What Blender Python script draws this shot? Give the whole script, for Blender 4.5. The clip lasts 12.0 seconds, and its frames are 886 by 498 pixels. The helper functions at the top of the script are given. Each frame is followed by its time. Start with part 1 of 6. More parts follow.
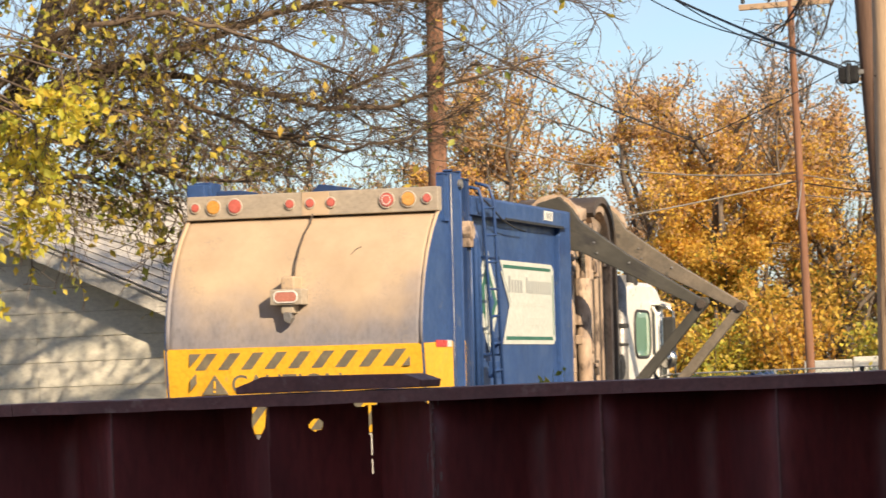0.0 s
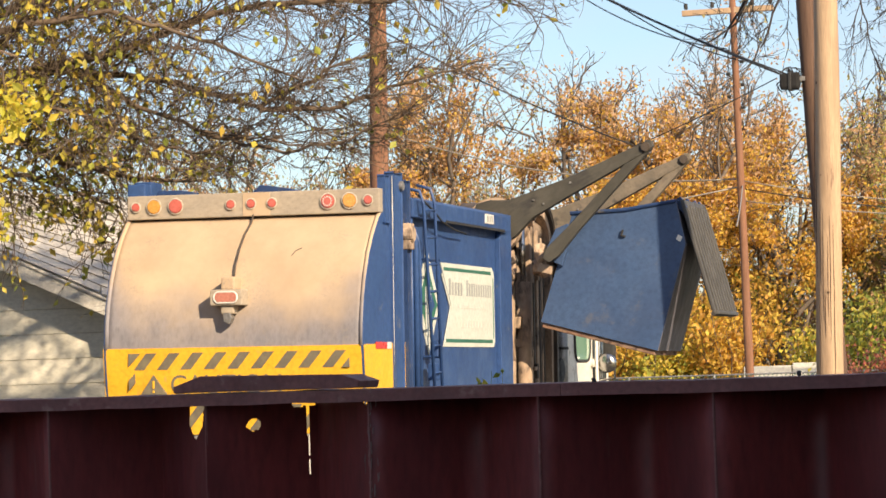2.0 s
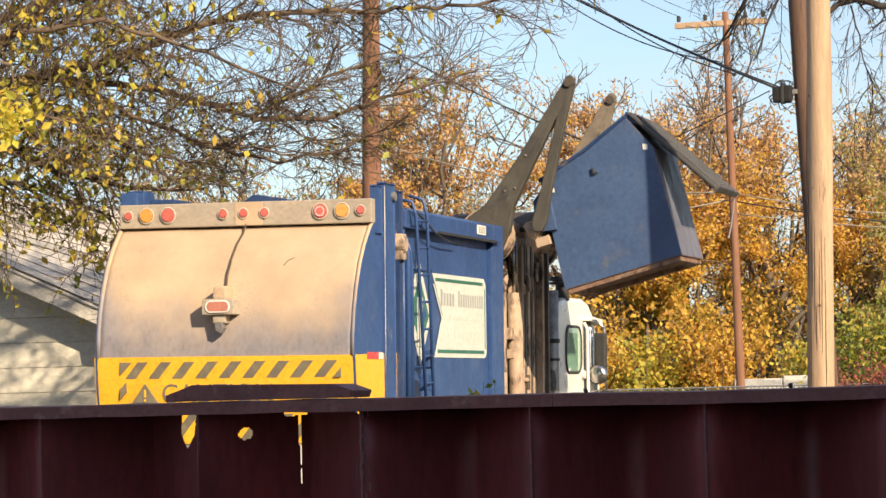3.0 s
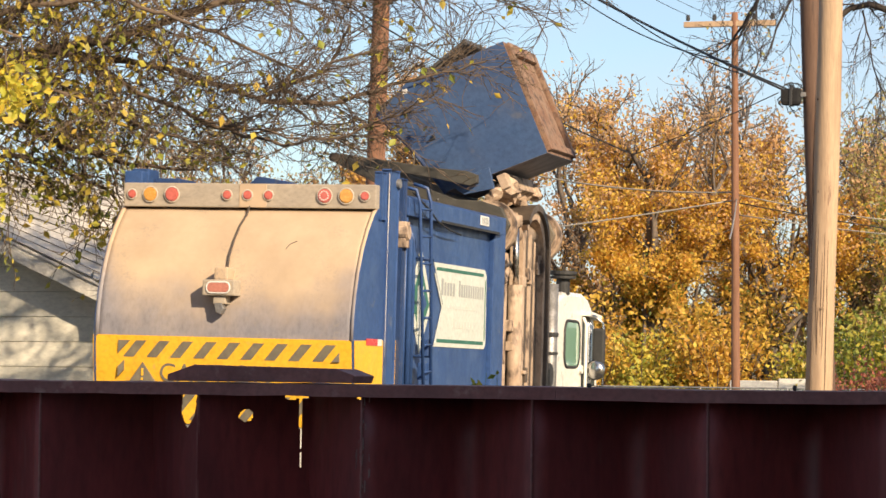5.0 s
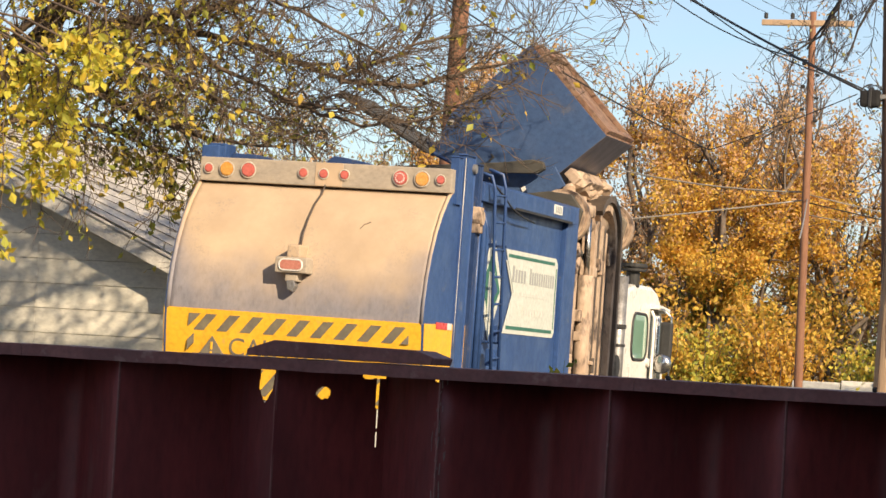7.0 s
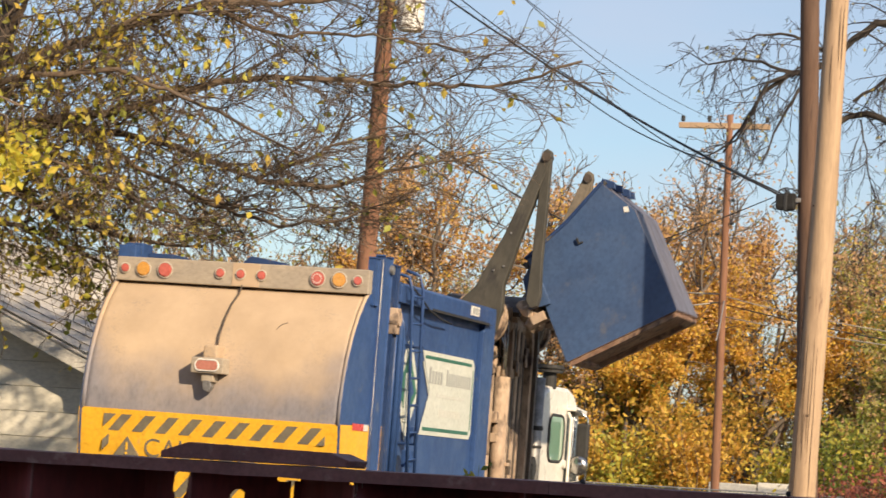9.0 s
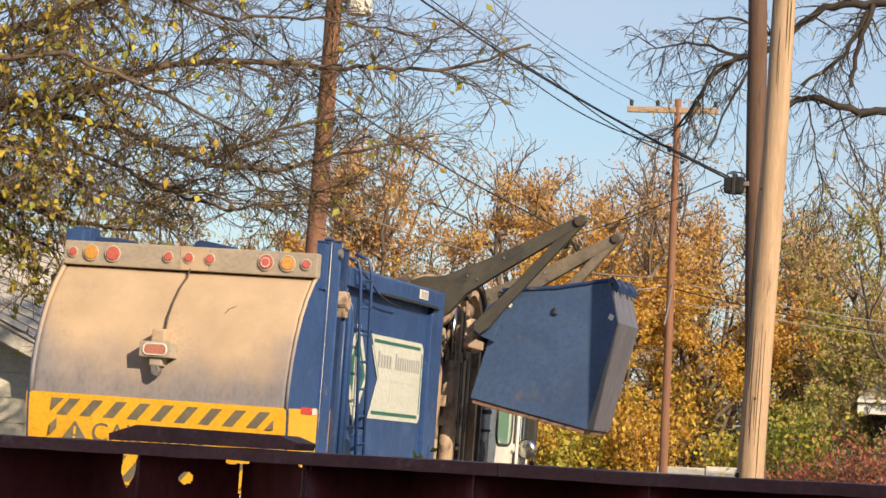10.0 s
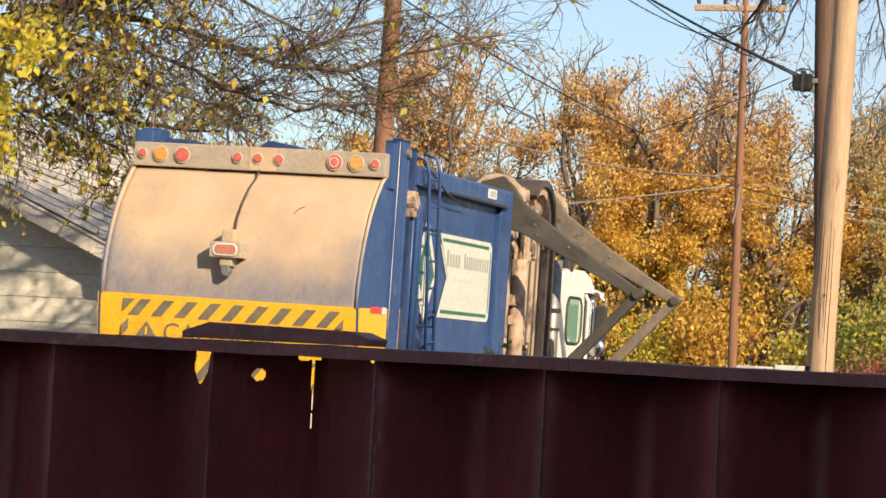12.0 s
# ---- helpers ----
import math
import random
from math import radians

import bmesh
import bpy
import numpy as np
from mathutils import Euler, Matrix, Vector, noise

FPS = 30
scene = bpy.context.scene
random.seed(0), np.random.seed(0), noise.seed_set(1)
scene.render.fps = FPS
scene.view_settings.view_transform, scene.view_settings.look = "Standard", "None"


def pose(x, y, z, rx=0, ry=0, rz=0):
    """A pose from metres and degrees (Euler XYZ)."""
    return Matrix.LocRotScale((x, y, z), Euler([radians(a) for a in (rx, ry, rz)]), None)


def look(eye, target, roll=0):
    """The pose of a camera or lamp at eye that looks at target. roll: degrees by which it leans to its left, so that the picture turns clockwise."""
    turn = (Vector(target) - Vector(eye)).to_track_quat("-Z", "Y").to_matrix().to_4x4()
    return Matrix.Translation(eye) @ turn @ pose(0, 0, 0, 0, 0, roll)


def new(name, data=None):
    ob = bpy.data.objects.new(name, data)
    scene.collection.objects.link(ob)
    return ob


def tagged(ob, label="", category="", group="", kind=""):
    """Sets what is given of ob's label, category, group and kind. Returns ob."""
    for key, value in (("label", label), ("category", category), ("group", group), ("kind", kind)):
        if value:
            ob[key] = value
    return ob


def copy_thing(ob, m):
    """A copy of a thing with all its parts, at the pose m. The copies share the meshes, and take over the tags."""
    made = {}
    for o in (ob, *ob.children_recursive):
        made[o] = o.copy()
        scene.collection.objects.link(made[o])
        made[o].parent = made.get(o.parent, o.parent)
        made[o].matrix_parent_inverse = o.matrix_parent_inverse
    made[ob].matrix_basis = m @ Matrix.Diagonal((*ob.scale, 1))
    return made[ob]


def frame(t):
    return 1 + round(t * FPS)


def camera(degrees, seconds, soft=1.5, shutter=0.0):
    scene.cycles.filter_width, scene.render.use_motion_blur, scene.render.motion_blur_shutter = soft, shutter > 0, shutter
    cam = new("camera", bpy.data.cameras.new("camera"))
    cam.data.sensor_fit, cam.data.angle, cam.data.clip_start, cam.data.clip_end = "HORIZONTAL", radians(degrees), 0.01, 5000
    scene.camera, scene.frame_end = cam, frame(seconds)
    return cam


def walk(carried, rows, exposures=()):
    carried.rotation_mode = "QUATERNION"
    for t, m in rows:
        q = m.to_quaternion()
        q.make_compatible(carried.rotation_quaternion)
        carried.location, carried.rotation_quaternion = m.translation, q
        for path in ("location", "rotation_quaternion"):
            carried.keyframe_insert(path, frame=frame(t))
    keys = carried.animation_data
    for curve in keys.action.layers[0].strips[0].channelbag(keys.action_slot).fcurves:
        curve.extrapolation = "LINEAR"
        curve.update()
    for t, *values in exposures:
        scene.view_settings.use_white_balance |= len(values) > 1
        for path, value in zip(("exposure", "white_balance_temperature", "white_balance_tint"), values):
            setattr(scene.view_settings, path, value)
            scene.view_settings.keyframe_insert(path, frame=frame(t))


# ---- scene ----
cam = camera(18.0, 12.0, shutter=0.4)

# seconds, eye x, y, z, heading clockwise from +y, tilt up, lean to the left
PATH = [
    (0.0, 8.842, -23.124, 1.766, -17.721, 2.714, -2.292),
    (0.5, 8.858, -23.136, 1.765, -16.644, 2.578, -1.689),
    (1.0, 8.863, -23.151, 1.767, -16.410, 2.210, -1.618),
    (1.5, 8.845, -23.121, 1.750, -16.746, 2.256, -1.779),
    (2.0, 8.853, -23.131, 1.759, -16.522, 2.731, -1.777),
    (2.5, 8.860, -23.140, 1.763, -16.227, 3.041, -1.638),
    (3.0, 8.852, -23.147, 1.756, -16.342, 2.950, -1.442),
    (5.0, 8.806, -23.120, 1.753, -16.318, 2.744, 0.761),
    (5.5, 8.772, -23.149, 1.750, -16.928, 2.685, 1.437),
    (6.0, 8.753, -23.166, 1.749, -17.610, 2.558, 2.350),
    (6.5, 8.738, -23.158, 1.747, -17.739, 2.385, 2.953),
    (6.7, 8.733, -23.153, 1.742, -17.660, 2.319, 3.230),
    (8.3, 8.750, -23.155, 1.758, -17.622, 3.910, 3.568),
    (8.5, 8.730, -23.125, 1.755, -17.357, 4.132, 3.450),
    (9.0, 8.746, -23.155, 1.754, -16.073, 4.558, 3.464),
    (9.5, 8.727, -23.119, 1.747, -15.398, 4.619, 3.444),
    (10.0, 8.741, -23.137, 1.743, -14.999, 4.311, 3.322),
    (10.5, 8.726, -23.101, 1.736, -14.892, 3.757, 3.203),
    (11.0, 8.731, -23.122, 1.726, -15.509, 3.111, 2.884),
    (11.5, 8.720, -23.117, 1.727, -15.998, 2.724, 2.885),
    (12.0, 8.741, -23.178, 1.721, -16.264, 2.214, 3.039),
]


def view(x, y, z, heading, tilt, lean):
    """The pose of the hand-held camera."""
    return pose(x, y, z, 90 + tilt, 0, -heading) @ pose(0, 0, 0, 0, 0, lean)


walk(cam, [(t, view(*row)) for t, *row in PATH],
     ((0, 0.74), (2, 0.80), (3, 0.80), (5, 0.73), (8.5, 0.61), (9.5, 0.47), (10, 0.52), (11, 0.63), (12, 0.68)))

# ---- world, sun, exposure ----
SUN_SIDE, SUN_UP = 48.0, 27.0      # degrees from -y towards +x; above the horizon
world = bpy.data.worlds.new("world")
scene.world = world
world.use_nodes = True
wn = world.node_tree.nodes
sky = wn.new("ShaderNodeTexSky")
sky.sky_type = "NISHITA"
sky.sun_disc = False
sky.sun_elevation = radians(SUN_UP)
sky.sun_rotation = radians(180 - SUN_SIDE)
sky.air_density, sky.dust_density, sky.ozone_density = 1.0, 0.8, 2.5
wn["Background"].inputs["Strength"].default_value = 0.094
wl = world.node_tree.links.new
coord, cloud, thin, veil, high = (wn.new("ShaderNode" + k) for k in ("TexCoord", "TexNoise", "MapRange", "Mix", "Mapping"))
high.inputs["Scale"].default_value = (3.0, 3.0, 11.0)
high.inputs["Rotation"].default_value = (0, radians(14), 0)
cloud.inputs["Scale"].default_value, cloud.inputs["Detail"].default_value = 1.6, 9.0
thin.inputs["From Min"].default_value, thin.inputs["From Max"].default_value = 0.38, 0.75
thin.inputs["To Min"].default_value, thin.inputs["To Max"].default_value = 0.10, 0.55
veil.data_type = "RGBA"
veil.inputs["B"].default_value = (4.9, 5.0, 5.9, 1)
wl(coord.outputs["Generated"], high.inputs["Vector"])
wl(high.outputs[0], cloud.inputs["Vector"])
wl(cloud.outputs["Fac"], thin.inputs["Value"])
wl(thin.outputs[0], veil.inputs["Factor"])
wl(sky.outputs[0], veil.inputs["A"])
wl(veil.outputs["Result"], wn["Background"].inputs["Color"])

sun = new("sun", bpy.data.lights.new("sun", "SUN"))
sun.data.energy, sun.data.angle, sun.data.color = 5.0, radians(0.6), (1.0, 0.80, 0.56)
sun.matrix_world = look((0, 0, 0), (-math.sin(radians(SUN_SIDE)) * math.cos(radians(SUN_UP)),
                                    math.cos(radians(SUN_SIDE)) * math.cos(radians(SUN_UP)), -math.sin(radians(SUN_UP))))


# ---- materials ----
def mat(name, c1, c2=None, rough=0.6, metal=0.0, scale=4.0, fine=40.0, bump=0.15, mix=(0.4, 0.65), stretch=(1, 1, 1),
        c3=None, spots=(0.6, 0.7), spot_scale=9.0, per_piece=0.0, coat=0.0, gloss_vary=0.15):
    """A surface of one colour drifting into another, with a third in spots, fine relief and uneven gloss."""
    m = bpy.data.materials.new(name)
    m.use_nodes = True
    nt, nodes, link = m.node_tree, m.node_tree.nodes, m.node_tree.links.new
    bsdf = nodes["Principled BSDF"]
    bsdf.inputs["Metallic"].default_value = metal
    bsdf.inputs["Coat Weight"].default_value = coat
    co = nodes.new("ShaderNodeTexCoord")
    mp = nodes.new("ShaderNodeMapping")
    mp.inputs["Scale"].default_value = stretch
    link(co.outputs["Object"], mp.inputs["Vector"])

    def tex(sc, detail=6.0):
        n = nodes.new("ShaderNodeTexNoise")
        n.inputs["Scale"].default_value, n.inputs["Detail"].default_value = sc, detail
        n.inputs["Roughness"].default_value = 0.62
        link(mp.outputs[0], n.inputs["Vector"])
        return n.outputs["Fac"]

    def span(value, lo, hi):
        n = nodes.new("ShaderNodeMapRange")
        n.inputs["From Min"].default_value, n.inputs["From Max"].default_value = lo, hi
        link(value, n.inputs["Value"])
        return n.outputs[0]

    def blend(fac, a, b):
        n = nodes.new("ShaderNodeMix")
        n.data_type = "RGBA"
        link(fac, n.inputs["Factor"])
        for sock, v in ((n.inputs["A"], a), (n.inputs["B"], b)):
            if isinstance(v, tuple):
                sock.default_value = (*v, 1)
            else:
                link(v, sock)
        return n.outputs["Result"]

    col = blend(span(tex(scale), *mix), c1, c2 or tuple(0.75 * v for v in c1))
    col = blend(span(tex(fine, 3.0), 0.3, 0.8), col, blend(span(tex(fine), 0.0, 1.0), col, tuple(0.6 * v for v in (c2 or c1))))
    if c3:
        col = blend(span(tex(spot_scale), *spots), col, c3)
    if per_piece:
        info = nodes.new("ShaderNodeObjectInfo")
        geo = nodes.new("ShaderNodeNewGeometry")
        add = nodes.new("ShaderNodeMath")
        add.operation = "ADD"
        link(info.outputs["Random"], add.inputs[0])
        link(geo.outputs["Random Per Island"], add.inputs[1])
        fr = nodes.new("ShaderNodeMath")
        fr.operation = "FRACT"
        link(add.outputs[0], fr.inputs[0])
        hsv = nodes.new("ShaderNodeHueSaturation")
        link(span(fr.outputs[0], 0, 1), hsv.inputs["Value"])
        rng = hsv.inputs["Value"].links[0].from_node
        rng.inputs["To Min"].default_value, rng.inputs["To Max"].default_value = 1 - per_piece, 1 + per_piece
        link(col, hsv.inputs["Color"])
        col = hsv.outputs[0]
    link(col, bsdf.inputs["Base Color"])
    r = span(tex(scale * 2.3), 0.3, 0.7)
    rn = r.node
    rn.inputs["To Min"].default_value, rn.inputs["To Max"].default_value = max(0.02, rough - gloss_vary), min(1, rough + gloss_vary)
    link(r, bsdf.inputs["Roughness"])
    if bump:
        b = nodes.new("ShaderNodeBump")
        b.inputs["Strength"].default_value, b.inputs["Distance"].default_value = bump, 0.01
        link(tex(fine * 0.6), b.inputs["Height"])
        link(b.outputs[0], bsdf.inputs["Normal"])
    return m


def leaf_mat(name, colours, through_light=0.35):
    """Leaves of several colours, leaf by leaf, letting some light through."""
    m = bpy.data.materials.new(name)
    m.use_nodes = True
    nodes, link = m.node_tree.nodes, m.node_tree.links.new
    geo = nodes.new("ShaderNodeNewGeometry")
    ramp = nodes.new("ShaderNodeValToRGB")
    ramp.color_ramp.interpolation = "LINEAR"
    el = ramp.color_ramp.elements
    while len(el) < len(colours):
        el.new(0.5)
    for i, c in enumerate(colours):
        el[i].position, el[i].color = i / (len(colours) - 1), (*c, 1)
    link(geo.outputs["Random Per Island"], ramp.inputs[0])
    bsdf = nodes["Principled BSDF"]
    bsdf.inputs["Roughness"].default_value = 0.55
    link(ramp.outputs[0], bsdf.inputs["Base Color"])
    tr = nodes.new("ShaderNodeBsdfTranslucent")
    link(ramp.outputs[0], tr.inputs["Color"])
    mixer = nodes.new("ShaderNodeMixShader")
    mixer.inputs[0].default_value = through_light
    link(bsdf.outputs[0], mixer.inputs[1])
    link(tr.outputs[0], mixer.inputs[2])
    link(mixer.outputs[0], nodes["Material Output"].inputs["Surface"])
    return m


def dusty_mat():
    """Grey tailgate paint under tan road dust, thick on top and thinning downwards, with worn runs."""
    m = mat("dusty_tailgate_paint", (0.27, 0.25, 0.26), (0.20, 0.19, 0.21), rough=0.7, scale=2.2, fine=30, bump=0.1, stretch=(1, 1, 0.5))
    nodes, link = m.node_tree.nodes, m.node_tree.links.new
    bsdf = nodes["Principled BSDF"]
    old = bsdf.inputs["Base Color"].links[0].from_socket
    co = nodes.new("ShaderNodeTexCoord")
    xyz = nodes.new("ShaderNodeSeparateXYZ")
    link(co.outputs["Object"], xyz.inputs[0])
    n = nodes.new("ShaderNodeTexNoise")
    n.inputs["Scale"].default_value, n.inputs["Detail"].default_value = 2.2, 9.0
    link(co.outputs["Object"], n.inputs["Vector"])
    mul = nodes.new("ShaderNodeMath")
    mul.operation = "MULTIPLY_ADD"
    link(n.outputs["Fac"], mul.inputs[0])
    mul.inputs[1].default_value = 0.75
    link(xyz.outputs["Z"], mul.inputs[2])
    rng = nodes.new("ShaderNodeMapRange")
    rng.inputs["From Min"].default_value, rng.inputs["From Max"].default_value = 2.44, 3.12
    rng.interpolation_type = "SMOOTHSTEP"
    side, edge, less = nodes.new("ShaderNodeMath"), nodes.new("ShaderNodeMapRange"), nodes.new("ShaderNodeMath")
    side.operation, less.operation = "ABSOLUTE", "SUBTRACT"
    link(xyz.outputs["X"], side.inputs[0])
    edge.inputs["From Min"].default_value, edge.inputs["From Max"].default_value, edge.inputs["To Max"].default_value = 0.95, 1.22, 0.30
    link(side.outputs[0], edge.inputs["Value"])
    link(mul.outputs[0], less.inputs[0])
    link(edge.outputs[0], less.inputs[1])
    link(less.outputs[0], rng.inputs["Value"])
    mx = nodes.new("ShaderNodeMix")
    mx.data_type = "RGBA"
    link(rng.outputs[0], mx.inputs["Factor"])
    link(old, mx.inputs["A"])
    blot = nodes.new("ShaderNodeTexNoise")
    blot.inputs["Scale"].default_value, blot.inputs["Detail"].default_value, blot.inputs["Roughness"].default_value = 1.7, 10.0, 0.68
    link(co.outputs["Object"], blot.inputs["Vector"])
    tone = nodes.new("ShaderNodeValToRGB")
    tone.color_ramp.elements[0].position, tone.color_ramp.elements[0].color = 0.34, (0.41, 0.30, 0.195, 1)
    tone.color_ramp.elements[1].position, tone.color_ramp.elements[1].color = 0.66, (0.50, 0.37, 0.245, 1)
    link(blot.outputs["Fac"], tone.inputs[0])
    link(tone.outputs[0], mx.inputs["B"])
    speck, near, pick, splash = (nodes.new("ShaderNode" + k) for k in ("TexNoise", "TexNoise", "Math", "Mix"))
    speck.inputs["Scale"].default_value, speck.inputs["Detail"].default_value = 42.0, 4.0
    near.inputs["Scale"].default_value, near.inputs["Detail"].default_value = 1.35, 3.0
    link(co.outputs["Object"], speck.inputs["Vector"])
    link(co.outputs["Object"], near.inputs["Vector"])
    pick.operation = "MULTIPLY"
    for tex_node, lo, hi, slot in ((speck, 0.52, 0.64, 0), (near, 0.50, 0.68, 1)):
        cut = nodes.new("ShaderNodeMapRange")
        cut.inputs["From Min"].default_value, cut.inputs["From Max"].default_value = lo, hi
        link(tex_node.outputs["Fac"], cut.inputs["Value"])
        link(cut.outputs[0], pick.inputs[slot])
    splash.data_type = "RGBA"
    link(pick.outputs[0], splash.inputs["Factor"])
    link(mx.outputs["Result"], splash.inputs["A"])
    splash.inputs["B"].default_value = (0.27, 0.225, 0.185, 1)
    link(splash.outputs["Result"], bsdf.inputs["Base Color"])
    return m


BLUE = mat("blue_truck_paint", (0.032, 0.078, 0.215), (0.025, 0.060, 0.172), rough=0.45, scale=1.4, fine=22, bump=0.06, c3=(0.17, 0.17, 0.17), spots=(0.66, 0.78), spot_scale=5)
BLUE_DARK = mat("dark_blue_paint", (0.022, 0.05, 0.14), (0.018, 0.04, 0.11), rough=0.45, scale=3, fine=25, bump=0.08, c3=(0.12, 0.11, 0.10), spots=(0.62, 0.75), spot_scale=7)
BIN_BLUE = mat("container_blue_paint", (0.050, 0.092, 0.192), (0.039, 0.072, 0.158), rough=0.5, scale=1.6, fine=26, bump=0.1, c3=(0.09, 0.10, 0.13), spots=(0.6, 0.75), spot_scale=3.5)
# worn container paint, lightened in colour for the sun and sky on it
BIN_LIT_GREY = mat("worn_and_lit_container_paint", (0.15, 0.142, 0.168), (0.105, 0.10, 0.125), rough=0.5, scale=2.5, fine=26, bump=0.15, c3=(0.15, 0.13, 0.12), spots=(0.6, 0.75), spot_scale=4, stretch=(1, 1, 0.5))
BIN_RUST = mat("rusty_steel_floor", (0.20, 0.10, 0.06), (0.28, 0.19, 0.13), rough=0.8, scale=5, fine=40, bump=0.3, c3=(0.06, 0.035, 0.03), spots=(0.5, 0.65), spot_scale=8)
LID = mat("dark_ribbed_plastic", (0.055, 0.053, 0.052), (0.085, 0.08, 0.075), rough=0.6, scale=3, fine=30, bump=0.15)
DUST = dusty_mat()
RAIL = mat("dusty_rail_paint", (0.42, 0.35, 0.265), (0.34, 0.29, 0.23), rough=0.75, scale=3, fine=30, bump=0.12, stretch=(0.6, 1, 1))
YELLOW = mat("yellow_paint", (0.84, 0.46, 0.03), (0.77, 0.40, 0.022), rough=0.5, scale=2, fine=26, bump=0.06, c3=(0.45, 0.30, 0.12), spots=(0.62, 0.8))
STRIPE = mat("worn_dark_stripe", (0.13, 0.115, 0.09), (0.20, 0.17, 0.11), rough=0.7, scale=9, fine=40, bump=0.05)
GRIME = mat("grimy_brown_steel", (0.50, 0.375, 0.27), (0.37, 0.26, 0.18), rough=0.75, scale=4, fine=26, bump=0.3, c3=(0.05, 0.035, 0.03), spots=(0.52, 0.64), spot_scale=5, stretch=(1, 1, 0.5))
GRIME_SHADE_DARK = mat("oily_and_shaded_dark_steel", (0.055, 0.042, 0.034), (0.10, 0.075, 0.055), rough=0.6, scale=5, fine=30, bump=0.25)
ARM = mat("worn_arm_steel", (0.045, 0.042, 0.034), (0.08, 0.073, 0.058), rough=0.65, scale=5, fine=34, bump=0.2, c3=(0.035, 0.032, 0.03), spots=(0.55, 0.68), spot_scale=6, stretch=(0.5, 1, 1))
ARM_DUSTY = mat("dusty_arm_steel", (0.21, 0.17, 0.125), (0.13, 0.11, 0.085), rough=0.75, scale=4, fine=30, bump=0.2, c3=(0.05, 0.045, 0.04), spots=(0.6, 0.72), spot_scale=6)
CHROME = mat("bright_steel", (0.62, 0.60, 0.57), (0.5, 0.48, 0.45), rough=0.22, metal=1.0, scale=6, bump=0.02, gloss_vary=0.08)
GALV = mat("dull_grey_steel", (0.34, 0.33, 0.32), (0.22, 0.21, 0.20), rough=0.5, metal=0.6, scale=5, bump=0.1)
WHITE = mat("white_cab_paint", (0.80, 0.77, 0.70), (0.74, 0.70, 0.63), rough=0.35, scale=1.5, fine=20, bump=0.03, coat=0.3, c3=(0.5, 0.45, 0.38), spots=(0.68, 0.85))
SIGN = mat("cream_sign_face", (0.62, 0.63, 0.56), (0.55, 0.57, 0.51), rough=0.5, scale=2, fine=20, bump=0.02)
SIGN_GREEN = mat("dark_green_print", (0.03, 0.13, 0.09), (0.04, 0.16, 0.11), rough=0.5, bump=0.02)
SIGN_GREY = mat("faded_grey_print", (0.30, 0.31, 0.30), (0.38, 0.38, 0.36), rough=0.5, bump=0.02)
SIGN_PALE = mat("pale_grey_print", (0.52, 0.52, 0.47), (0.58, 0.57, 0.52), rough=0.5, bump=0.02)
RED = mat("red_lamp_lens", (0.56, 0.14, 0.11), (0.49, 0.11, 0.085), rough=0.4, scale=30, bump=0.1, coat=0.5)
LENS = mat("dusty_red_lens", (0.50, 0.20, 0.145), (0.43, 0.16, 0.115), rough=0.5, scale=30, bump=0.1)
AMBER = mat("amber_lamp_lens", (0.66, 0.34, 0.08), (0.59, 0.28, 0.06), rough=0.25, scale=30, bump=0.1, coat=0.5)
RED_TAPE = mat("red_reflector", (0.62, 0.06, 0.05), (0.55, 0.05, 0.04), rough=0.3, bump=0.05)
PALE = mat("white_reflector", (0.75, 0.72, 0.66), (0.66, 0.63, 0.57), rough=0.35, bump=0.05)
BEZEL = mat("dusty_lamp_bezel", (0.60, 0.54, 0.45), (0.50, 0.44, 0.36), rough=0.5, bump=0.05)
BLACK = mat("black_rubber", (0.022, 0.022, 0.023), (0.035, 0.034, 0.033), rough=0.7, scale=6, bump=0.2)
MAROON = mat("maroon_sheet_steel", (0.21, 0.034, 0.033), (0.12, 0.020, 0.022), rough=0.6, scale=2.5, fine=30, bump=0.12, c3=(0.20, 0.09, 0.075), spots=(0.62, 0.8), spot_scale=5, stretch=(1, 1, 0.3))
MAROON_CAP = mat("maroon_cap_steel", (0.22, 0.082, 0.074), (0.15, 0.055, 0.052), rough=0.65, scale=5, fine=40, bump=0.2, c3=(0.30, 0.19, 0.16), spots=(0.6, 0.75), spot_scale=9)
SCRAPE = mat("bare_scraped_steel", (0.26, 0.19, 0.17), (0.18, 0.12, 0.11), rough=0.6, bump=0.1)
SIDING = mat("pale_lap_siding", (0.76, 0.72, 0.60), (0.67, 0.63, 0.53), rough=0.8, scale=3, fine=30, bump=0.08, stretch=(0.5, 1, 1), per_piece=0.06)
SHINGLE = mat("pale_grey_shingle", (0.54, 0.50, 0.44), (0.42, 0.39, 0.35), rough=0.9, scale=4, fine=26, bump=0.35, per_piece=0.16)
TRIM = mat("weathered_white_trim", (0.66, 0.63, 0.56), (0.5, 0.47, 0.42), rough=0.7, scale=5, bump=0.1)
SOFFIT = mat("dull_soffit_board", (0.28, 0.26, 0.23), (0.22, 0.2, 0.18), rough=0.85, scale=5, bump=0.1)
POLE_BROWN = mat("weathered_brown_pole", (0.14, 0.080, 0.052), (0.095, 0.054, 0.036), rough=0.85, scale=3, fine=26, bump=0.35, stretch=(3, 3, 0.25), c3=(0.07, 0.04, 0.028), spots=(0.58, 0.7))
POLE_RED = mat("reddish_brown_pole", (0.26, 0.125, 0.07), (0.19, 0.09, 0.052), rough=0.85, scale=3, fine=26, bump=0.3, stretch=(3, 3, 0.25))
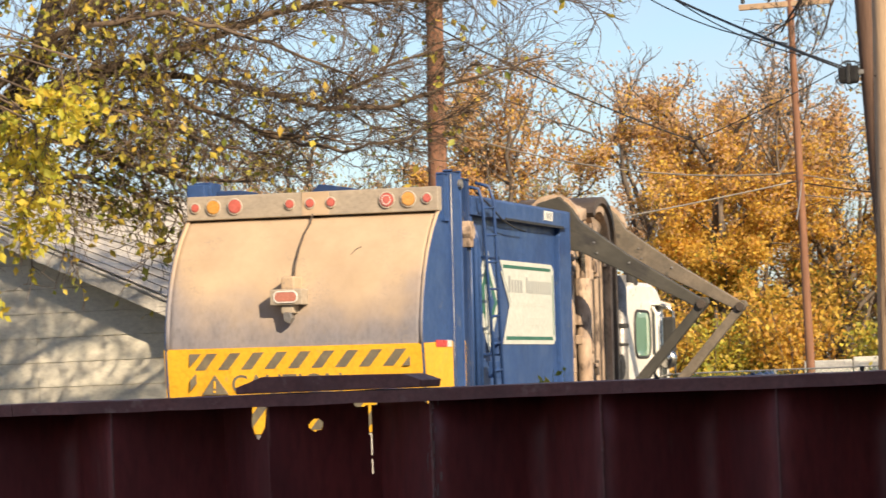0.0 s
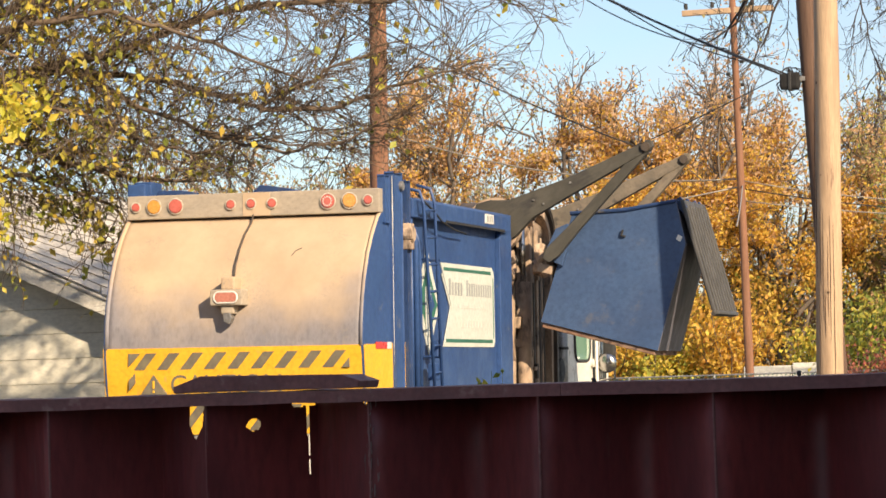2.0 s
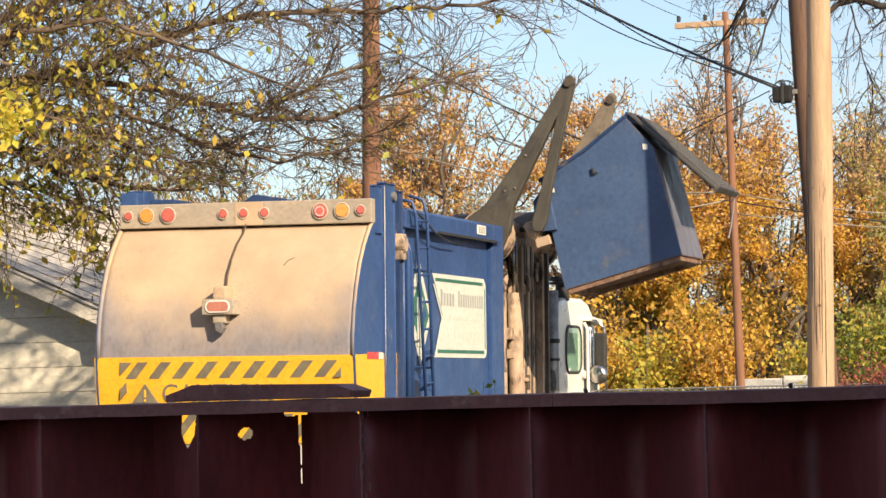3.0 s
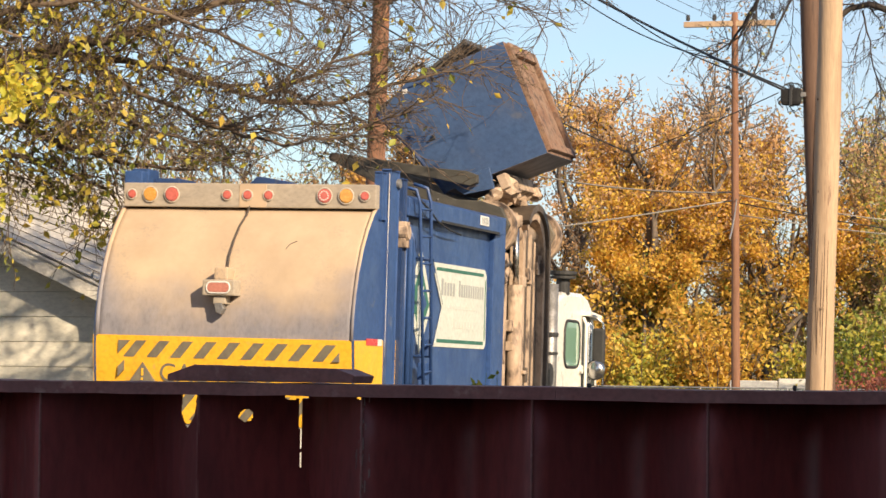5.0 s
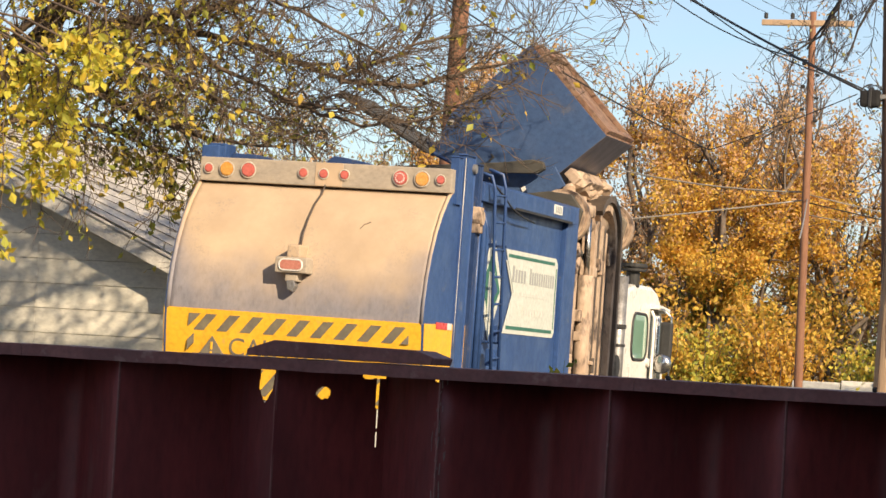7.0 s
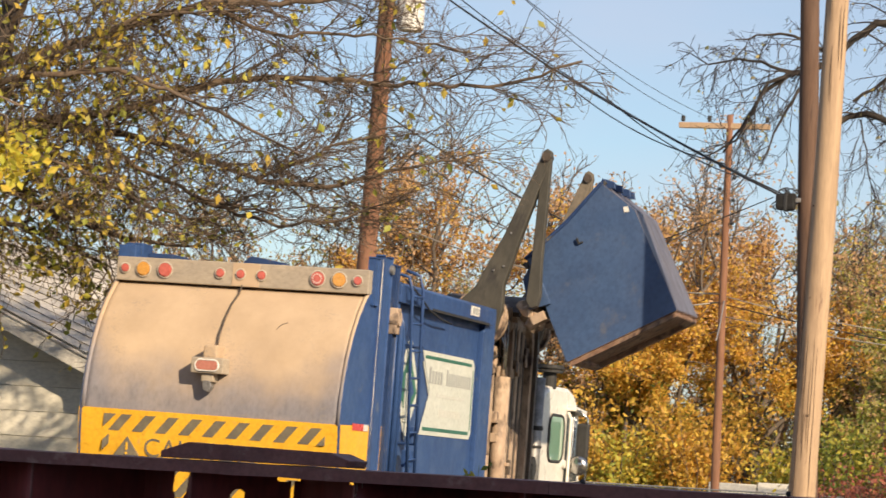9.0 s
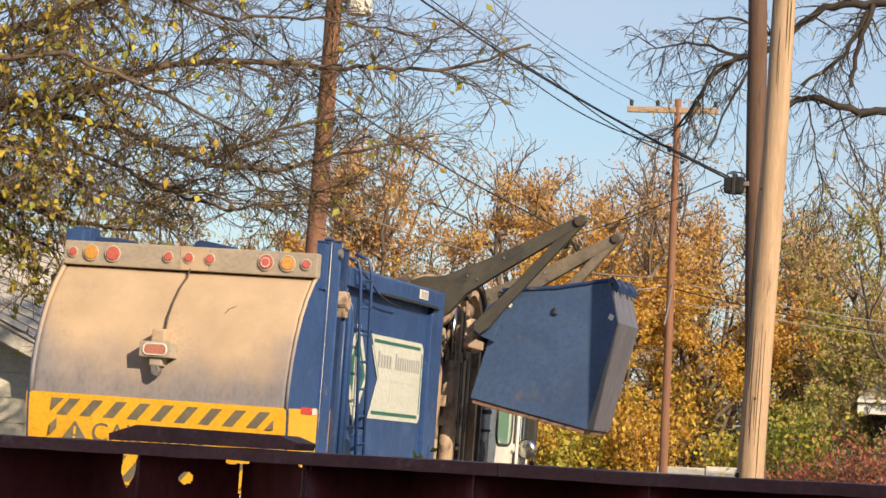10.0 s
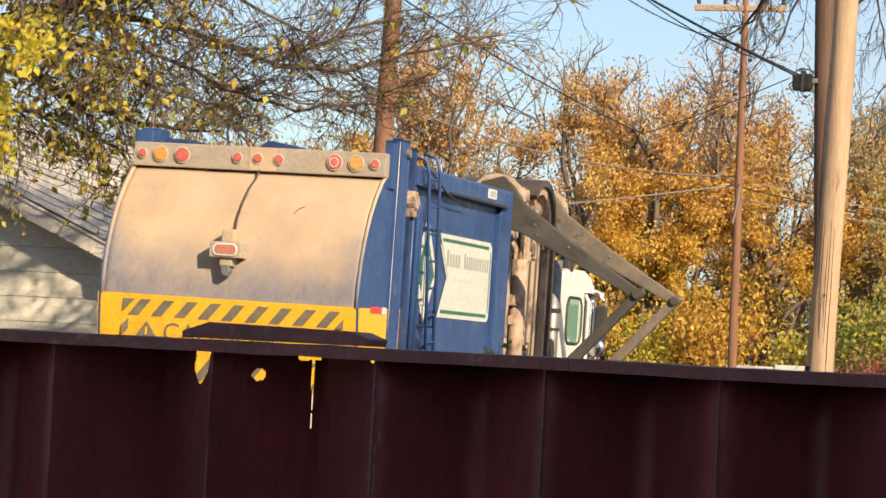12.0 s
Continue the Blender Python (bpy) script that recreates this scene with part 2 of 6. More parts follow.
POLE_PALE = mat("pale_stripped_pole", (0.50, 0.35, 0.22), (0.38, 0.26, 0.165), rough=0.8, scale=3, fine=22, bump=0.4, stretch=(4, 4, 0.18), c3=(0.16, 0.09, 0.06), spots=(0.62, 0.72), spot_scale=5)
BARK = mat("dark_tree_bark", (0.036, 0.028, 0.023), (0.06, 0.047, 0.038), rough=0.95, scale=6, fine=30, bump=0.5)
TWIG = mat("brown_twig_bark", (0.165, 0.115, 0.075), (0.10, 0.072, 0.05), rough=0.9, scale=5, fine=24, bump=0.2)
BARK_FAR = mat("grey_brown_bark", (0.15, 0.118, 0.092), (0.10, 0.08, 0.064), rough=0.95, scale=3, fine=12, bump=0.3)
CRACK = mat("dark_wood_crack", (0.075, 0.045, 0.03), (0.11, 0.07, 0.045), rough=0.9, bump=0.1)
TAR = mat("tarred_black_case", (0.008, 0.008, 0.009), (0.014, 0.013, 0.013), rough=0.9, bump=0.2)
CABLE = mat("black_cable", (0.02, 0.02, 0.022), (0.03, 0.03, 0.03), rough=0.6, bump=0.05)
WIRE = mat("pale_wire", (0.32, 0.29, 0.24), (0.25, 0.22, 0.19), rough=0.5, bump=0.05)
GROUND = mat("dry_grass_and_gravel", (0.15, 0.13, 0.075), (0.20, 0.17, 0.12), rough=0.95, scale=0.5, fine=8, bump=0.4, c3=(0.07, 0.09, 0.035), spots=(0.5, 0.62), spot_scale=0.9)
ROAD = mat("worn_asphalt", (0.055, 0.053, 0.05), (0.075, 0.072, 0.068), rough=0.9, scale=1.0, fine=30, bump=0.3)
UNSEEN_WALL = mat("unseen_wall_brown", (0.34, 0.26, 0.21), (0.28, 0.21, 0.17), rough=0.85, scale=2, fine=20, bump=0.2)
GLASS_GREEN = bpy.data.materials.new("green_tinted_glass")
GLASS_GREEN.use_nodes = True
gb = GLASS_GREEN.node_tree.nodes["Principled BSDF"]
gb.inputs["Base Color"].default_value = (0.18, 0.33, 0.24, 1)
gb.inputs["Roughness"].default_value = 0.06
gb.inputs["Coat Weight"].default_value = 0.5
GLASS_DARK = bpy.data.materials.new("dark_windscreen_glass")
GLASS_DARK.use_nodes = True
gb = GLASS_DARK.node_tree.nodes["Principled BSDF"]
gb.inputs["Base Color"].default_value = (0.02, 0.026, 0.028, 1)
gb.inputs["Roughness"].default_value = 0.05

LEAF_YELLOW = leaf_mat("yellow_green_leaves", [(0.40, 0.42, 0.05), (0.62, 0.56, 0.07), (0.74, 0.62, 0.08), (0.70, 0.50, 0.06), (0.46, 0.46, 0.08)], 0.5)
LEAF_OLIVE = leaf_mat("olive_yellow_leaves", [(0.26, 0.30, 0.05), (0.46, 0.44, 0.07), (0.64, 0.54, 0.08), (0.62, 0.42, 0.06), (0.36, 0.34, 0.08)], 0.45)
LEAF_GOLD = leaf_mat("golden_orange_leaves", [(0.64, 0.38, 0.06), (0.72, 0.47, 0.07), (0.78, 0.54, 0.10), (0.64, 0.33, 0.06), (0.52, 0.33, 0.10)], 0.5)
LEAF_RUST = leaf_mat("rusty_thin_leaves", [(0.50, 0.29, 0.14), (0.58, 0.37, 0.18), (0.42, 0.26, 0.15)], 0.4)
LEAF_GREEN = leaf_mat("fading_green_leaves", [(0.10, 0.14, 0.03), (0.19, 0.23, 0.04), (0.34, 0.34, 0.055), (0.58, 0.47, 0.07)], 0.5)
LEAF_OLD = leaf_mat("dull_green_brown_leaves", [(0.27, 0.27, 0.085), (0.42, 0.38, 0.12), (0.50, 0.39, 0.15), (0.34, 0.31, 0.12)], 0.45)
LEAF_RED = leaf_mat("dull_red_stems", [(0.32, 0.085, 0.052), (0.38, 0.12, 0.07), (0.24, 0.085, 0.058)], 0.35)


# ---- building blocks ----
def thing(name, label, category, at=(0, 0, 0), group="", kind=""):
    ob = new(name)
    ob.empty_display_size = 0.1
    ob.matrix_basis = pose(*at)
    return tagged(ob, label, category, group, kind)


def part(name, bm, material, parent, label="", smooth=False):
    """Links a bmesh as one mesh object under a thing or a part."""
    me = bpy.data.meshes.new(name)
    bm.to_mesh(me)
    bm.free()
    me.materials.append(material)
    if smooth:
        me.polygons.foreach_set("use_smooth", [True] * len(me.polygons))
    ob = new(name, me)
    if parent is not None:
        ob.parent = parent
    return tagged(ob, label)


def again(ob, m):
    """A part once more, on the same mesh, under the same parent."""
    o = ob.copy()
    scene.collection.objects.link(o)
    o.matrix_basis = m
    return o


def box(x0, x1, y0, y1, z0, z1, r=0.01, bm=None, m=None):
    """A box with bevelled edges, added to bm."""
    bm = bm or bmesh.new()
    one = bmesh.new()
    bmesh.ops.create_cube(one, size=1)
    for v in one.verts:
        v.co = Vector(((x0 + x1) / 2 + v.co.x * (x1 - x0), (y0 + y1) / 2 + v.co.y * (y1 - y0), (z0 + z1) / 2 + v.co.z * (z1 - z0)))
    r = min(r, 0.45 * min(abs(x1 - x0), abs(y1 - y0), abs(z1 - z0)))
    if r > 0.0005:
        bmesh.ops.bevel(one, geom=list(one.edges), offset=r, segments=2, affect="EDGES", profile=0.6)
    if m is not None:
        one.transform(m)
    return merged(bm, one)


def merged(bm, one):
    tmp = bpy.data.meshes.new("tmp")
    one.to_mesh(tmp)
    one.free()
    bm.from_mesh(tmp)
    bpy.data.meshes.remove(tmp)
    return bm


def tube(points, radii, sides=10, bm=None, cap=True):
    """A tapering tube along a line of points."""
    bm = bm or bmesh.new()
    pts = [Vector(p) for p in points]
    if not hasattr(radii, "__len__"):
        radii = [radii] * len(pts)
    rings, side = [], None
    for i, p in enumerate(pts):
        ahead = (pts[min(i + 1, len(pts) - 1)] - pts[max(i - 1, 0)]).normalized()
        if side is None:
            side = ahead.orthogonal().normalized()
        side = (side - ahead * side.dot(ahead)).normalized()
        up = ahead.cross(side)
        rings.append([bm.verts.new(p + (side * math.cos(a) + up * math.sin(a)) * radii[i]) for a in (2 * math.pi * k / sides for k in range(sides))])
    for a, b in zip(rings, rings[1:]):
        for k in range(sides):
            bm.faces.new((a[k], a[(k + 1) % sides], b[(k + 1) % sides], b[k]))
    if cap:
        bm.faces.new(rings[0][::-1])
        bm.faces.new(rings[-1])
    return bm


def prism(outline, axis, a0, a1, r=0.0, bm=None):
    """An outline in the plane across an axis, drawn out along it from a0 to a1."""
    bm = bm or bmesh.new()
    one = bmesh.new()
    put = {"x": lambda u, v, a: (a, u, v), "y": lambda u, v, a: (u, a, v), "z": lambda u, v, a: (u, v, a)}[axis]
    lo = [one.verts.new(put(u, v, a0)) for u, v in outline]
    hi = [one.verts.new(put(u, v, a1)) for u, v in outline]
    n = len(outline)
    one.faces.new(lo)
    one.faces.new(hi[::-1])
    for k in range(n):
        one.faces.new((lo[k], hi[k], hi[(k + 1) % n], lo[(k + 1) % n]))
    bmesh.ops.recalc_face_normals(one, faces=list(one.faces))
    if r:
        bmesh.ops.bevel(one, geom=list(one.edges), offset=r, segments=2, affect="EDGES", profile=0.6)
    return merged(bm, one)


def disc(centre, axis, radius, depth, sides=20, r=0.004, bm=None):
    """A short round cylinder along an axis vector, with a bevelled rim."""
    bm = bm or bmesh.new()
    one = bmesh.new()
    bmesh.ops.create_cone(one, cap_ends=True, segments=sides, radius1=radius, radius2=radius, depth=depth)
    if r:
        bmesh.ops.bevel(one, geom=[e for e in one.edges if abs(e.verts[0].co.z - e.verts[1].co.z) < 1e-6], offset=r, segments=2, affect="EDGES")
    one.transform(Matrix.Translation(centre) @ Vector(axis).to_track_quat("Z", "Y").to_matrix().to_4x4())
    return merged(bm, one)


def rounded(w, h, r, n=5):
    """A rounded rectangle's outline about the origin."""
    out = []
    for cx, cy, a0 in ((w / 2 - r, h / 2 - r, 0), (-w / 2 + r, h / 2 - r, 90), (-w / 2 + r, -h / 2 + r, 180), (w / 2 - r, -h / 2 + r, 270)):
        out += [(cx + r * math.cos(radians(a0 + 90 * k / n)), cy + r * math.sin(radians(a0 + 90 * k / n))) for k in range(n + 1)]
    return out


def ring(points, radius, sides=6, bm=None):
    return tube(list(points) + [points[0]], radius, sides, bm, cap=False)


# ---- setting: ground, fence, house, unseen light-blocking walls ----
def ground_and_road():
    bm = bmesh.new()
    n = 40
    for i in range(n + 1):
        for j in range(n + 1):
            u, v = 2 * i / n - 1, 2 * j / n - 1
            x, y = math.copysign(abs(u) ** 3 * 1500, u), math.copysign(abs(v) ** 3 * 1500, v)
            bm.verts.new((x, y, 0.03 * noise.noise((x * 0.2, y * 0.2, 0))))
    bm.verts.ensure_lookup_table()
    for i in range(n):
        for j in range(n):
            a = i * (n + 1) + j
            bm.faces.new([bm.verts[k] for k in (a, a + n + 1, a + n + 2, a + 1)])
    tagged(part("ground", bm, GROUND, None, smooth=True), "dry autumn grass and gravel ground", "ground", kind="structure")
    tagged(part("alley", box(-2.2, 4.0, -8, 60, -0.1, 0.045, 0.01), ROAD, None), "worn grey asphalt alley under the truck", "road", kind="structure")


FENCE_Y, FENCE_TOP, PITCH, FIRST = -12.5, 1.712, 0.69, 4.03


def fold(x):
    """How far the folded sheet stands out towards the street side at x."""
    k = (x - FIRST) / PITCH
    return 0.25 - 0.37 * abs((k - math.floor(k)) * 2 - 1)


def steel_fence():
    fence = thing("steel_fence", "dark maroon folded sheet-steel fence with torn holes", "fence", (0, FENCE_Y, 0))
    def holes(x, z):
        x0_ = x
        x += 0.006 * noise.noise((x * 60, z * 60, 3))
        z += 0.006 * noise.noise((x * 60, z * 60, 9))
        torn = abs(x - 4.647 - 0.10 * (z - 1.64)) < 0.050 * min(1, max(0.0, (z - 1.555) / 0.06)) + 0.003 and 1.562 < z < 1.705
        bite = (x - 4.866) ** 2 + ((z - 1.612) * 0.9) ** 2 < 0.022 ** 2
        slit = abs(x0_ - 5.037) < (0.0052 if z > 1.56 else 0.0037) and 1.40 < z < 1.706 and abs(z - 1.47) > 0.006
        gap = (4.99 < x < 5.06 or 5.37 < x < 5.41) and 1.680 + 0.004 * math.sin(x * 40) < z < 1.70
        return torn or bite or slit or gap
    for k in range(-11, 22):
        x0 = FIRST + k * PITCH
        fine = 0 <= k <= 1
        nx, zs = (140, [0, 0.5, 1.0, 1.36] + [1.36 + 0.358 * (j + 1) / 70 for j in range(70)]) if fine else (12, [0, 0.4, 0.8, 1.2, 1.5, 1.718])
        bm = bmesh.new()
        cols = [x0 + PITCH * i / nx for i in range(nx + 1)]
        rows = [[bm.verts.new((x, fold(x) + 0.012 * noise.noise((x * 2.2, z * 1.3, 1)), z)) for z in zs] for x in cols]
        for i in range(nx):
            for j in range(len(zs) - 1):
                if fine and zs[j] > 1.35 and holes((cols[i] + cols[i + 1]) / 2, (zs[j] + zs[j + 1]) / 2):
                    continue
                bm.faces.new((rows[i][j], rows[i + 1][j], rows[i + 1][j + 1], rows[i][j + 1]))
        sheet = part("panel", bm, MAROON, fence, smooth=not fine)
        sheet.modifiers.new("thick", "SOLIDIFY").thickness = 0.003
    for k in range(-3, 6):
        bm = bmesh.new()
        x0, x1 = 4.9 + k * 2.6 - 1.3, 4.9 + k * 2.6 + 1.298
        steps = 26
        ring_rows = []
        for i in range(steps + 1):
            x = x0 + (x1 - x0) * i / steps
            w = 0.004 * noise.noise((x * 5, 0, 4)) + 0.006 * noise.noise((x * 1.1, 2, 4))
            ring_rows.append([bm.verts.new((x, y, z)) for y, z in ((-0.15, 1.693 + w), (-0.15, 1.741 + w), (0.28, 1.745 + w), (0.28, 1.702 + w))])
        for a, b in zip(ring_rows, ring_rows[1:]):
            for j in range(4):
                bm.faces.new((a[j], a[(j + 1) % 4], b[(j + 1) % 4], b[j]))
        bm.faces.new(ring_rows[0])
        bm.faces.new(ring_rows[-1][::-1])
        bmesh.ops.recalc_face_normals(bm, faces=list(bm.faces))
        part("cap", bm, MAROON_CAP, fence, "scuffed maroon steel cap")
    for k in range(-11, 22):
        x = FIRST + k * PITCH
        part("weld_bead", tube([(x + 0.004 * noise.noise((x, z, 0)), fold(x) + 0.004, z) for z in (0.02, 0.6, 1.2, 1.7)], 0.006, 6), MAROON_CAP, fence)
    rng = random.Random(12)
    for k in range(34):
        x, z = FIRST + 2 * PITCH + rng.gauss(0.0, 0.014), rng.uniform(1.15, 1.69)
        part("scrape", tube([(x, fold(x) - 0.002, z), (x + rng.gauss(0, 0.004), fold(x) - 0.002, z + rng.uniform(0.01, 0.05))], rng.uniform(0.0012, 0.003), 5), SCRAPE, fence)
    plank = bmesh.new()
    prism([(4.595, 1.746), (5.375, 1.746), (5.385, 1.775), (5.31, 1.802), (4.71, 1.812), (4.595, 1.772)], "y", -0.15, 0.11, 0.004, plank)
    tagged(part("steel_offcut", plank, MAROON_CAP, None), "short dark maroon steel offcut lying on the fence", "steel offcut").location = (0, FENCE_Y, 0.002)
    clod = bmesh.new()
    bmesh.ops.create_icosphere(clod, subdivisions=2, radius=0.014)
    for v in clod.verts:
        v.co *= 0.7 + 0.5 * noise.noise(v.co * 90)
    stone = tagged(part("pebble", clod, BLACK, None), "small dark lump of dirt on the fence", "pebble")
    stone.location = (6.31, FENCE_Y - 0.05, 1.75)
    copy_thing(stone, pose(7.11, FENCE_Y - 0.05, 1.752, 20, 40, 70))


def weeds():
    """Green sprigs that reach over the fence from behind."""
    rng = random.Random(31)
    for x, top in ((5.70, 1.80), (5.82, 1.81), (5.735, 1.775)):
        weed = thing("weed", "thin green weed growing up behind the fence", "weed", (x, FENCE_Y + 0.42, 0), "weeds behind the fence")
        stem = wander(Vector((0, 0, 0)), Vector((0.0, 0, 1)), top, rng, 8, 0.012)
        part("stem", tube(stem, [0.004] * 5 + [0.003, 0.002, 0.0015, 0.001], 6), LEAF_GREEN, weed)
        spots = [tuple(stem[k].lerp(stem[k + 1], rng.random()) + Vector((rng.gauss(0, 0.006), rng.gauss(0, 0.006), 0))) for k in range(3, 8) for _ in range(7)]
        leaves("foliage", spots, 0.028, LEAF_GREEN, weed, 200 + int(x * 100), 0.2, "small green leaves")


def house():
    """The pale house beside the alley: lap-sided wall, overhanging raked roof."""
    h = thing("house", "pale lap-sided house with grey shingle roof", "house", (0, 6.0, 0))
    eave = lambda x: 2.675 + (-3.72 - x) * 0.441          # underside of the rake
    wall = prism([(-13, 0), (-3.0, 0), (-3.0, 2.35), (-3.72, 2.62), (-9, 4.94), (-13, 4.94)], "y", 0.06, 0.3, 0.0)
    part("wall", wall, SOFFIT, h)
    z, pieces = -0.1, 0
    while z < 4.7:
        top = z + 0.2825
        for x0, x1 in ((-13, -9.8), (-9.796, -5.4), (-5.396, -3.02)):
            lim = -3.72 - (z - 2.62) / 0.441 if top > 2.4 else -3.02
            xr = min(x1, max(lim, x0 - 1))
            if xr - x0 < 0.1:
                continue
            part("board", prism([(0.045, z), (0.020, z + 0.006), (0.03, top), (0.055, top)], "x", x0, xr, 0.0), SIDING, h)
        z = top
    deep = -0.31
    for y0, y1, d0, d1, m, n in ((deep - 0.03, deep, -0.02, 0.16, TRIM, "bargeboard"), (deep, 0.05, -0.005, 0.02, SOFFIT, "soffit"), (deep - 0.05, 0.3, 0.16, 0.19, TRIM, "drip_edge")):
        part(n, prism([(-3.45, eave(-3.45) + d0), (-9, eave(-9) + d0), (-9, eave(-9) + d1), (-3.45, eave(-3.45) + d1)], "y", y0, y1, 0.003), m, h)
    part("eave_return", prism([(-3.62, 2.42), (-3.40, 2.40), (-3.38, 2.62), (-3.66, 2.72)], "y", deep, 0.05, 0.006), TRIM, h)
    # roof plane leaning back from the rake, course by course
    lo_a, lo_b = Vector((-9.0, deep - 0.02, eave(-9.0) + 0.2)), Vector((-3.36, deep - 0.02, eave(-3.36) + 0.2))
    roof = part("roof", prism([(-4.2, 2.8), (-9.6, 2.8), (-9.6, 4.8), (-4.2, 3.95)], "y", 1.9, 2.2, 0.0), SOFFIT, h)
    rng = random.Random(5)
    courses = 13
    for c in range(courses):
        t0, t1 = c / courses, (c + 1.25) / courses
        u = 0.0
        while u < 1.0:
            du = 0.17 + 0.03 * rng.random()
            def place(s, t, lift):
                base = lo_a.lerp(lo_b, s)
                top = Vector((base.x - 0.8, 1.9, 4.0 + 0.30 * (-3.4 - base.x) ** 0.8 * 0.55 if base.x < -3.4 else 4.0))
                p = base.lerp(top, t)
                return p + Vector((0, -lift, lift))
            bm = bmesh.new()
            e = min(1.0, u + du - 0.004)
            lift = 0.018 + 0.006 * rng.random()
            q = [place(u, t0, lift), place(e, t0, lift), place(e, t1, 0.002), place(u, t1, 0.002)]
            vs = [bm.verts.new(p) for p in q] + [bm.verts.new(p - Vector((0, -0.01, 0.012))) for p in q]
            for f in ((0, 1, 2, 3), (7, 6, 5, 4), (0, 4, 5, 1), (1, 5, 6, 2), (2, 6, 7, 3), (3, 7, 4, 0)):
                bm.faces.new([vs[k] for k in f])
            part("shingle", bm, SHINGLE, roof)
            u += du


def light_blocking_walls():
    """Unseen plain walls added off camera: one shades the fence, one dims the siding."""
    tagged(part("wall_south", box(11.5, 24, -40, -12.9, -0.1, 8.2, 0.03), UNSEEN_WALL, None), "plain brown unseen wall added to shade the fence", "wall", kind="structure")
    tagged(part("wall_west", box(-17, -4.2, -13.5, -3.2, -0.1, 6.4, 0.03), UNSEEN_WALL, None), "plain brown unseen wall added to dim sky light on the house", "wall", kind="structure")


# ---- the truck ----
TAIL = [(0.16, 0.85), (0.10, 1.25), (0.075, 1.55), (0.03, 1.8), (0.0, 2.10), (0.012, 2.3), (0.055, 2.52), (0.125, 2.72), (0.225, 2.92), (0.35, 3.09), (0.50, 3.24), (0.58, 3.29)]


def tail_y(z):
    for (y0, z0), (y1, z1) in zip(TAIL, TAIL[1:]):
        if z0 <= z <= z1:
            return y0 + (y1 - y0) * (z - z0) / (z1 - z0)
    return TAIL[-1][0]


def tail_sheet(x0, x1, z0, z1, lift, bm=None, lean=0.0, n=8):
    """A piece of plate lying on the curved tailgate, with a leaning side."""
    bm = bm or bmesh.new()
    zs = [z0 + (z1 - z0) * i / n for i in range(n + 1)]
    front = [[bm.verts.new((x + lean * (z - z0), tail_y(z) - lift, z)) for x in (x0, x1)] for z in zs]
    back = [[bm.verts.new((x + lean * (z - z0), tail_y(z) + 0.02, z)) for x in (x0, x1)] for z in zs]
    for i in range(n):
        bm.faces.new((front[i][0], front[i][1], front[i + 1][1], front[i + 1][0]))
        bm.faces.new((back[i][1], back[i][0], back[i + 1][0], back[i + 1][1]))
        bm.faces.new((front[i][0], front[i + 1][0], back[i + 1][0], back[i][0]))
        bm.faces.new((front[i][1], back[i][1], back[i + 1][1], front[i + 1][1]))
    bm.faces.new((front[0][0], back[0][0], back[0][1], front[0][1]))
    bm.faces.new((front[n][0], front[n][1], back[n][1], back[n][0]))
    bmesh.ops.recalc_face_normals(bm, faces=list(bm.faces))
    return bm


def text_part(words, size, material, parent, m):
    cu = bpy.data.curves.new("lettering", "FONT")
    cu.body, cu.size, cu.extrude, cu.align_x = words, size, 0.001, "LEFT"
    tmp = bpy.data.objects.new("lettering_curve", cu)
    me = bpy.data.meshes.new_from_object(tmp)
    bpy.data.objects.remove(tmp)
    me.materials.clear()
    me.materials.append(material)
    ob = new("lettering", me)
    ob.parent, ob.matrix_basis = parent, m
    return ob


PIVOT = (1.02, 3.38)
ARM_LEN, FORK_LEN = 1.82, 1.53


